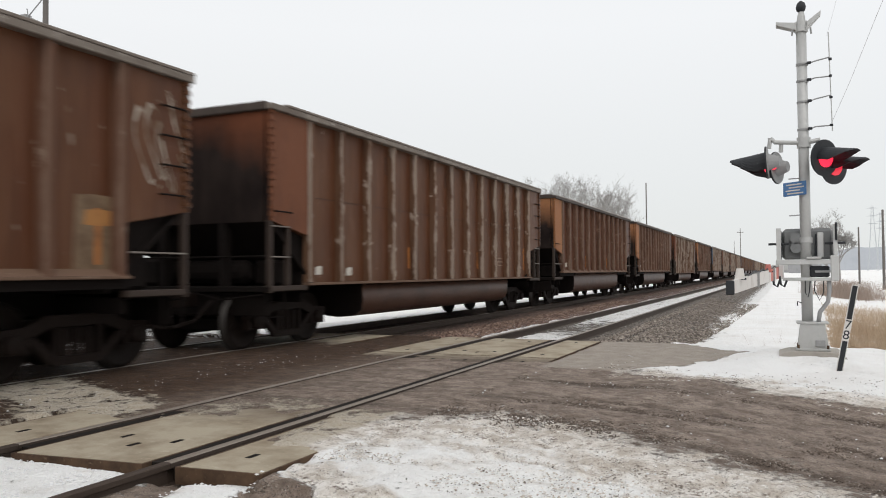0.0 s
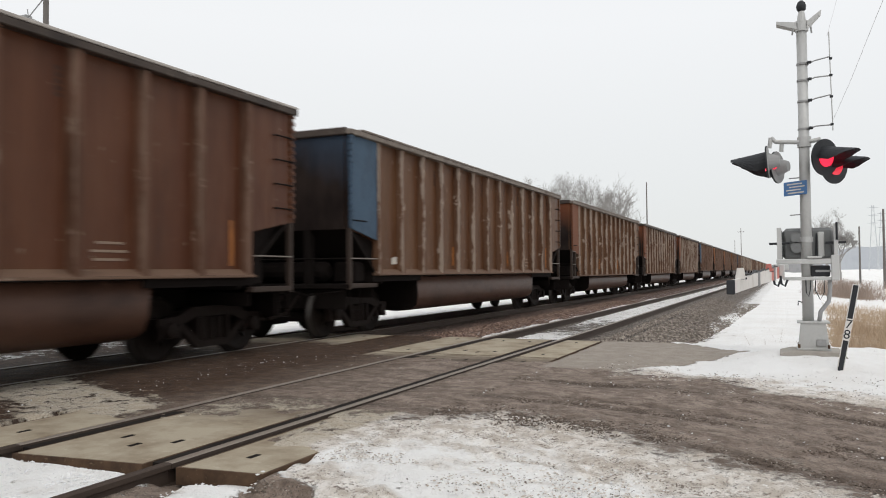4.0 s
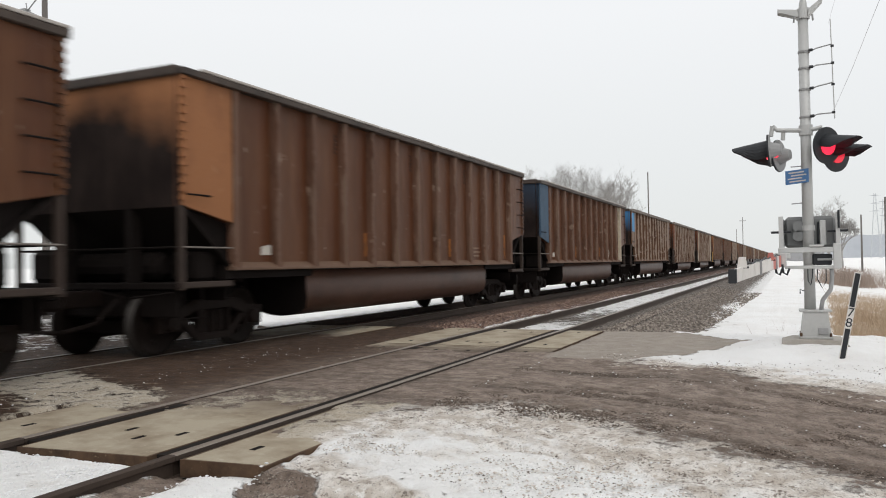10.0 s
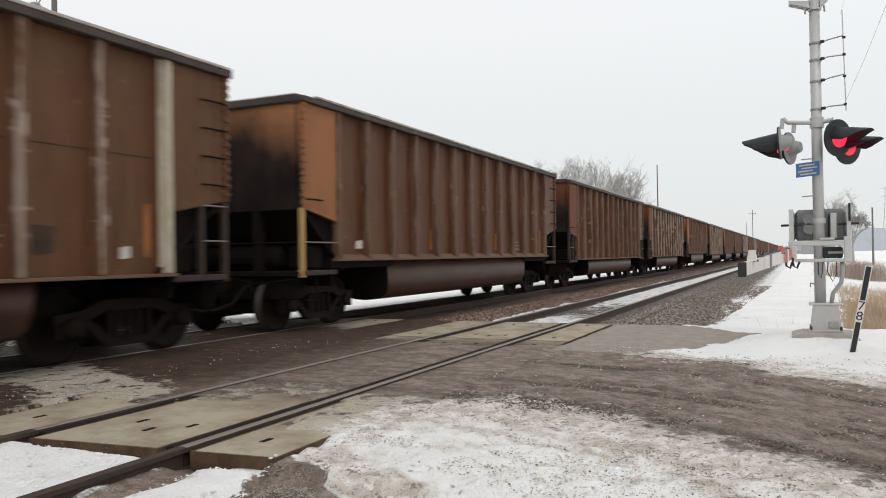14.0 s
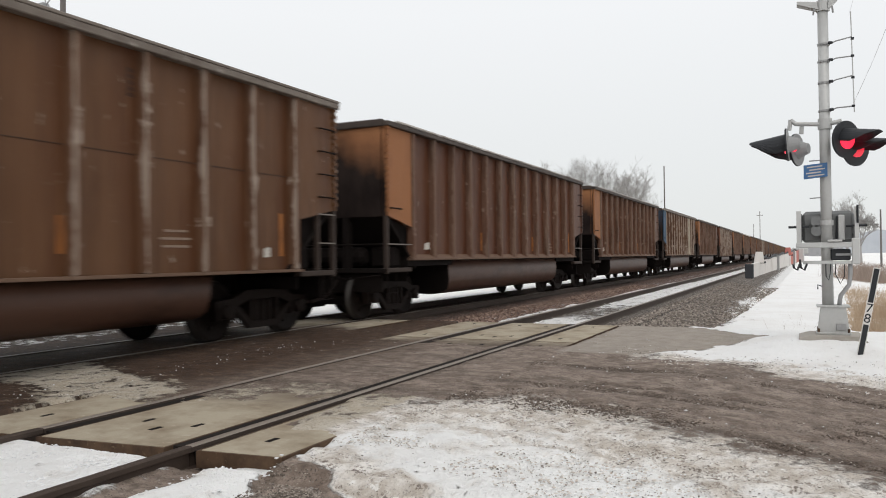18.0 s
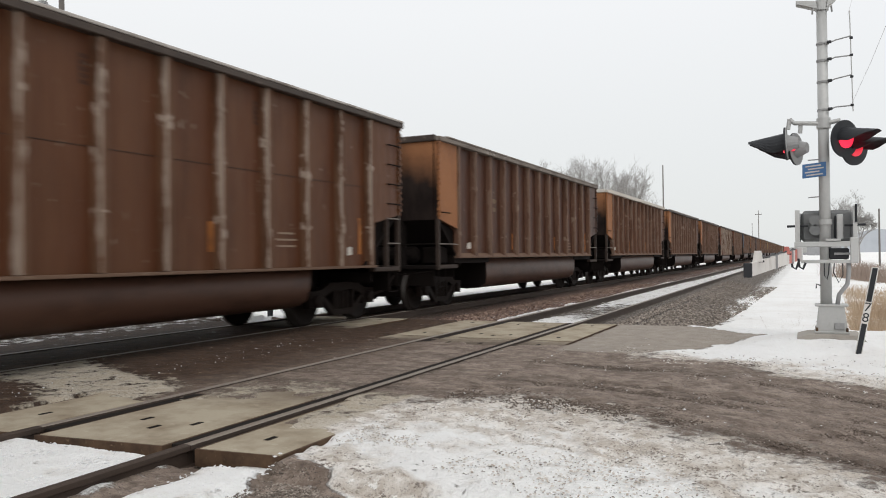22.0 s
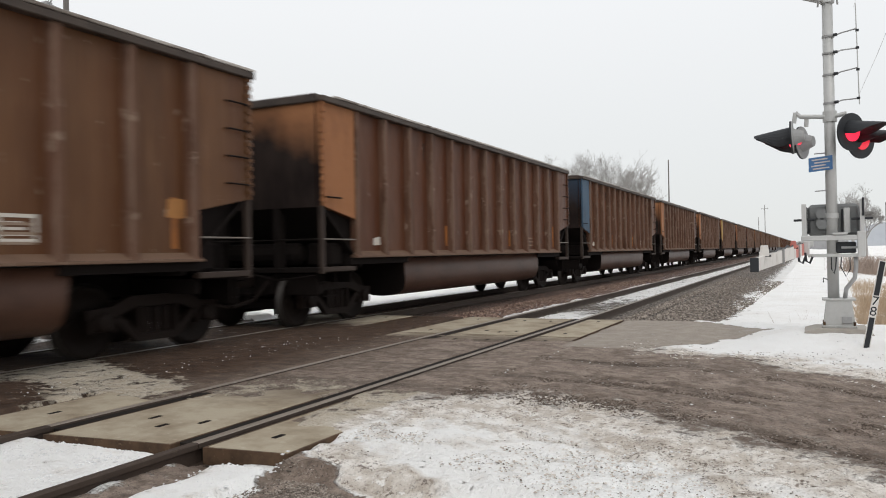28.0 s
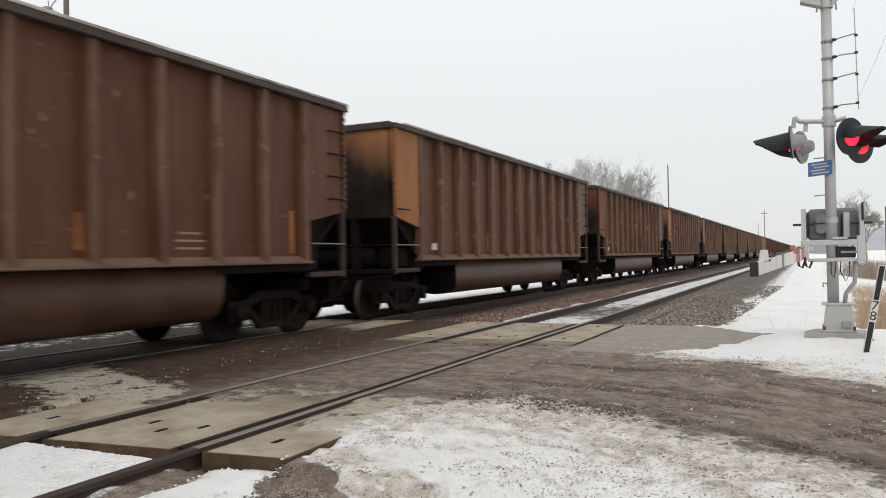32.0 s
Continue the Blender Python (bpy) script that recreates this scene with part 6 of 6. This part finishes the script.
def pylon(x, y, h):
    p = tagged(empty("lattice_pylon", pose(x, y, 0)), "lattice power pylon far off on the hill, haze in its colour", "pylon")
    bm = B()
    legs = [(-1, -1), (1, -1), (1, 1), (-1, 1)]

    def w(z):
        return 3.2 * (1 - z / h) ** 1.4 + 0.7
    zs = np.linspace(0, h, 9)
    for sx, sy in legs:
        tube(bm, [(sx * w(z), sy * w(z), z) for z in zs], 0.16, 5)
    for a, b in zip(zs, zs[1:]):
        for (s, t), (u, v) in zip(legs, legs[1:] + legs[:1]):
            tube(bm, [(s * w(a), t * w(a), a), (u * w(b), v * w(b), b)], 0.08, 4)
    part("lattice", bm, HAZE_STEEL, p)
    for z in (h * 0.72, h * 0.84, h * 0.96):
        part("cross_arm", prism(B(), [(-4.5, z), (4.5, z), (0.7, z + 0.8), (-0.7, z + 0.8)], -0.2, 0.2, "y"), HAZE_STEEL, p)
    return p


# steel paled in its colour to stand for haze
HAZE_STEEL = plain("haze_tinted_steel", (0.62, 0.64, 0.66), 0.8)
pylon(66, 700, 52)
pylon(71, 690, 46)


stake = tagged(empty("line_stake", pose(-11.2, 14.47, -0.35)), "short dark stake beside the far track", "stake")
part("stake", box(B(), -0.05, 0.05, -0.05, 0.05, 0, 0.52, 0.01), BLACK, stake)
part("stake_cap", box(B(), -0.06, 0.06, -0.06, 0.06, 0.521, 0.55, 0.006), BLACK, stake)


# ---- trees ----
def bare_tree(label, x, y, h, spread, seed, trunk_r=0.22, forks=3, mat=None, wide=0.34):
    rng = random.Random(seed)
    tree = tagged(empty("bare_tree", pose(x, y, -0.3)), label, "tree", "bare trees beside the line")
    wood, fine = B(), B()

    def grow(p, d, length, r, level):
        pts, q, dd = [p], p.copy(), d.copy()
        steps = 4 if level < 3 else 3
        for _ in range(steps):
            dd = (dd + Vector((rng.uniform(-1, 1), rng.uniform(-1, 1), rng.uniform(-0.3, 0.5))) * (0.16 + 0.06 * level)).normalized()
            q = q + dd * length / steps
            pts.append(q.copy())
            # the crown keeps to a rough dome
            if ((q.x ** 2 + q.y ** 2) / (wide * h) ** 2 + ((q.z - 0.58 * h) / (0.42 * h)) ** 2) > rng.uniform(0.8, 1.15) and level > 1:
                break
        steps = len(pts) - 1
        tube(wood if level < 3 else fine, pts, r, 6 if level < 2 else 4 if level < 3 else 3, r * 0.55)
        if level >= 5:
            return
        n = (forks, 4, 5, 5, 6)[level]
        for i in range(n):
            at = pts[-1] if i == 0 else pts[rng.randint(min(steps, max(1, steps - 2 - (level > 1))), steps)]
            a = rng.uniform(0, 2 * math.pi)
            out = Vector((math.cos(a) * spread, math.sin(a) * spread, rng.uniform(-0.1, 0.85)))
            nd = (dd * 0.75 + out * rng.uniform(0.45, 0.9)).normalized()
            grow(at, nd, length * rng.uniform(0.55, 0.78), max(r * 0.5, 0.009), level + 1)

    grow(Vector((0, 0, 0)), Vector((0, 0, 1)), h * 0.36, trunk_r, 0)
    top = max(v.co.z for v in fine.verts)
    for v in (*wood.verts, *fine.verts):
        v.co *= (h + 0.3) / top
    part("trunk", wood, mat or BARK, tree, "forked trunk and limbs")
    part("crown", fine, mat or BARK, tree, "thin leafless twigs")
    return tree


# bark lightened to grey: haze over the far trees is in the colour
TWIG_HAZE = worn("haze_tinted_bark", (0.36, 0.345, 0.33), (0.27, 0.26, 0.25), (0.44, 0.42, 0.405), 3, 0.95)
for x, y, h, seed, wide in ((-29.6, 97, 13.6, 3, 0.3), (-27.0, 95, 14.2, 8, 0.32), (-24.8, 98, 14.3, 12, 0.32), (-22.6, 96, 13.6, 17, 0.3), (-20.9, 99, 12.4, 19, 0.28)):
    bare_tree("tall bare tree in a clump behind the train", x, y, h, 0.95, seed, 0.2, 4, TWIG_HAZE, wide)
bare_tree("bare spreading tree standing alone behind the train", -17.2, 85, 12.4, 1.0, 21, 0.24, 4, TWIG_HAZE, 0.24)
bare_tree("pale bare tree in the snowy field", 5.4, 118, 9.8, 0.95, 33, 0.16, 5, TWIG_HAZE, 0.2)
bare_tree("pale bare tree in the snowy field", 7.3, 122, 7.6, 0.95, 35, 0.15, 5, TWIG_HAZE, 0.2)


# ---- dry grass and brush beyond the snow bank ----
def straws(name, label, count, mat, place, height, width):
    rng = np.random.default_rng(count)
    xs, ys = place(rng, count)
    zs = ground_height(xs, ys)
    a = rng.uniform(0, 6.28, count)
    hh = rng.uniform(*height, count)
    lean = rng.normal(0, 0.35, (count, 2)) * hh[:, None]
    w = width * rng.uniform(0.6, 1.3, count)
    dx, dy = np.cos(a) * w, np.sin(a) * w
    v0 = np.stack([xs - dx, ys - dy, zs - 0.03], 1)
    v1 = np.stack([xs + dx, ys + dy, zs - 0.03], 1)
    v2 = np.stack([xs + lean[:, 0] + dx * 0.3, ys + lean[:, 1] + dy * 0.3, zs + hh * 0.95], 1)
    v3 = np.stack([xs + lean[:, 0] - dx * 0.3, ys + lean[:, 1] - dy * 0.3, zs + hh * 0.95], 1)
    vs = np.stack([v0, v1, v2, v3], 1).reshape(-1, 3)
    fs = (np.array([(0, 1, 2, 3)]) + 4 * np.arange(count)[:, None]).tolist()
    me = bpy.data.meshes.new(name)
    me.from_pydata(vs.tolist(), [], fs)
    me.materials.append(mat)
    return tagged(new(name, me), label, "grass", kind="stuff")


def in_field(rng, n):
    y = 16.3 + 22 * rng.random(n) ** 1.4
    x = 0.75 + 0.035 * (y - 14) + rng.random(n) * (1.2 + 0.22 * (y - 14))
    keep = np.sin(x * 2.1 + 0.7 * y) + np.sin(y * 1.3 - x) > -0.6
    return np.where(keep, x, 1.4 + 0.12 * (y - 14)), y


def in_brush(rng, n):
    return rng.normal(3.9, 0.9, n), rng.normal(58, 1.6, n)


straws("dry_grass", "dry tan winter grass standing through the snow", 19000, DRY_GRASS, in_field, (0.1, 0.4), 0.005)
# brush brown lightened in colour towards distance haze
BRUSH = worn("brown_brush", (0.4, 0.32, 0.27), (0.28, 0.22, 0.18), (0.52, 0.44, 0.39), 3, 0.95)
straws("brown_brush", "low brown brush on a bank in the field", 2600, BRUSH, in_brush, (0.4, 1.35), 0.012)


def sprigs(rng, n):
    k = rng.integers(0, 3, n)
    cx, cy = np.array([-0.35, 0.05, 4.6])[k], np.array([17.5, 19.0, 33.0])[k]
    return cx + rng.normal(0, 0.14, n), cy + rng.normal(0, 0.2, n)


straws("dead_weeds", "thin dead weeds poking out of the snow bank", 26, BRUSH, sprigs, (0.1, 0.35), 0.003)


# ---- distance ----
def ridge(name, label, x0, x1, y, profile, mat, step, jag, seed):
    bm = B()
    xs = np.arange(x0, x1, step)
    top = [bm.verts.new((x, y + 3 * noise.noise((x * 0.01, seed, 0)), profile(x) + jag * noise.noise((x / (step * 2.3), seed, 5)))) for x in xs]
    low = [bm.verts.new((x, y - 60 * (step > 5) - 2, -1.0)) for x in xs]
    back = [bm.verts.new((x, y + 60, -1.0)) for x in xs]
    for i in range(len(xs) - 1):
        bm.faces.new((low[i], low[i + 1], top[i + 1], top[i]))
        bm.faces.new((top[i], top[i + 1], back[i + 1], back[i]))
    return tagged(part(name, bm, mat), label, "backdrop", kind="structure")


# woods greyed in colour for the haze before them
WOODS = worn("haze_tinted_woods", (0.33, 0.33, 0.335), (0.25, 0.25, 0.26), (0.42, 0.42, 0.42), 0.3, 1.0, fine=1.0)
ridge("backdrop_hill", "low wooded hill with grey haze in its colour", 5, 1500, 1600, lambda x: 36 * smooth(np.float64(x), 5, 110) + 10 * math.sin(x * 0.004), HILL, 12, 3, 2.0)
ridge("backdrop_hill", "low wooded hill with grey haze in its colour", -1800, -60, 1900, lambda x: 14 + 8 * math.sin(x * 0.006), HILL, 14, 3, 4.0)
ridge("backdrop_woods", "line of bare woods along the horizon, haze in their colour", -46, 22, 520, lambda x: 5.6 + 1.6 * math.sin(x * 0.13) - 0.05 * abs(x + 16), WOODS, 0.9, 1.1, 6.0)


motions()
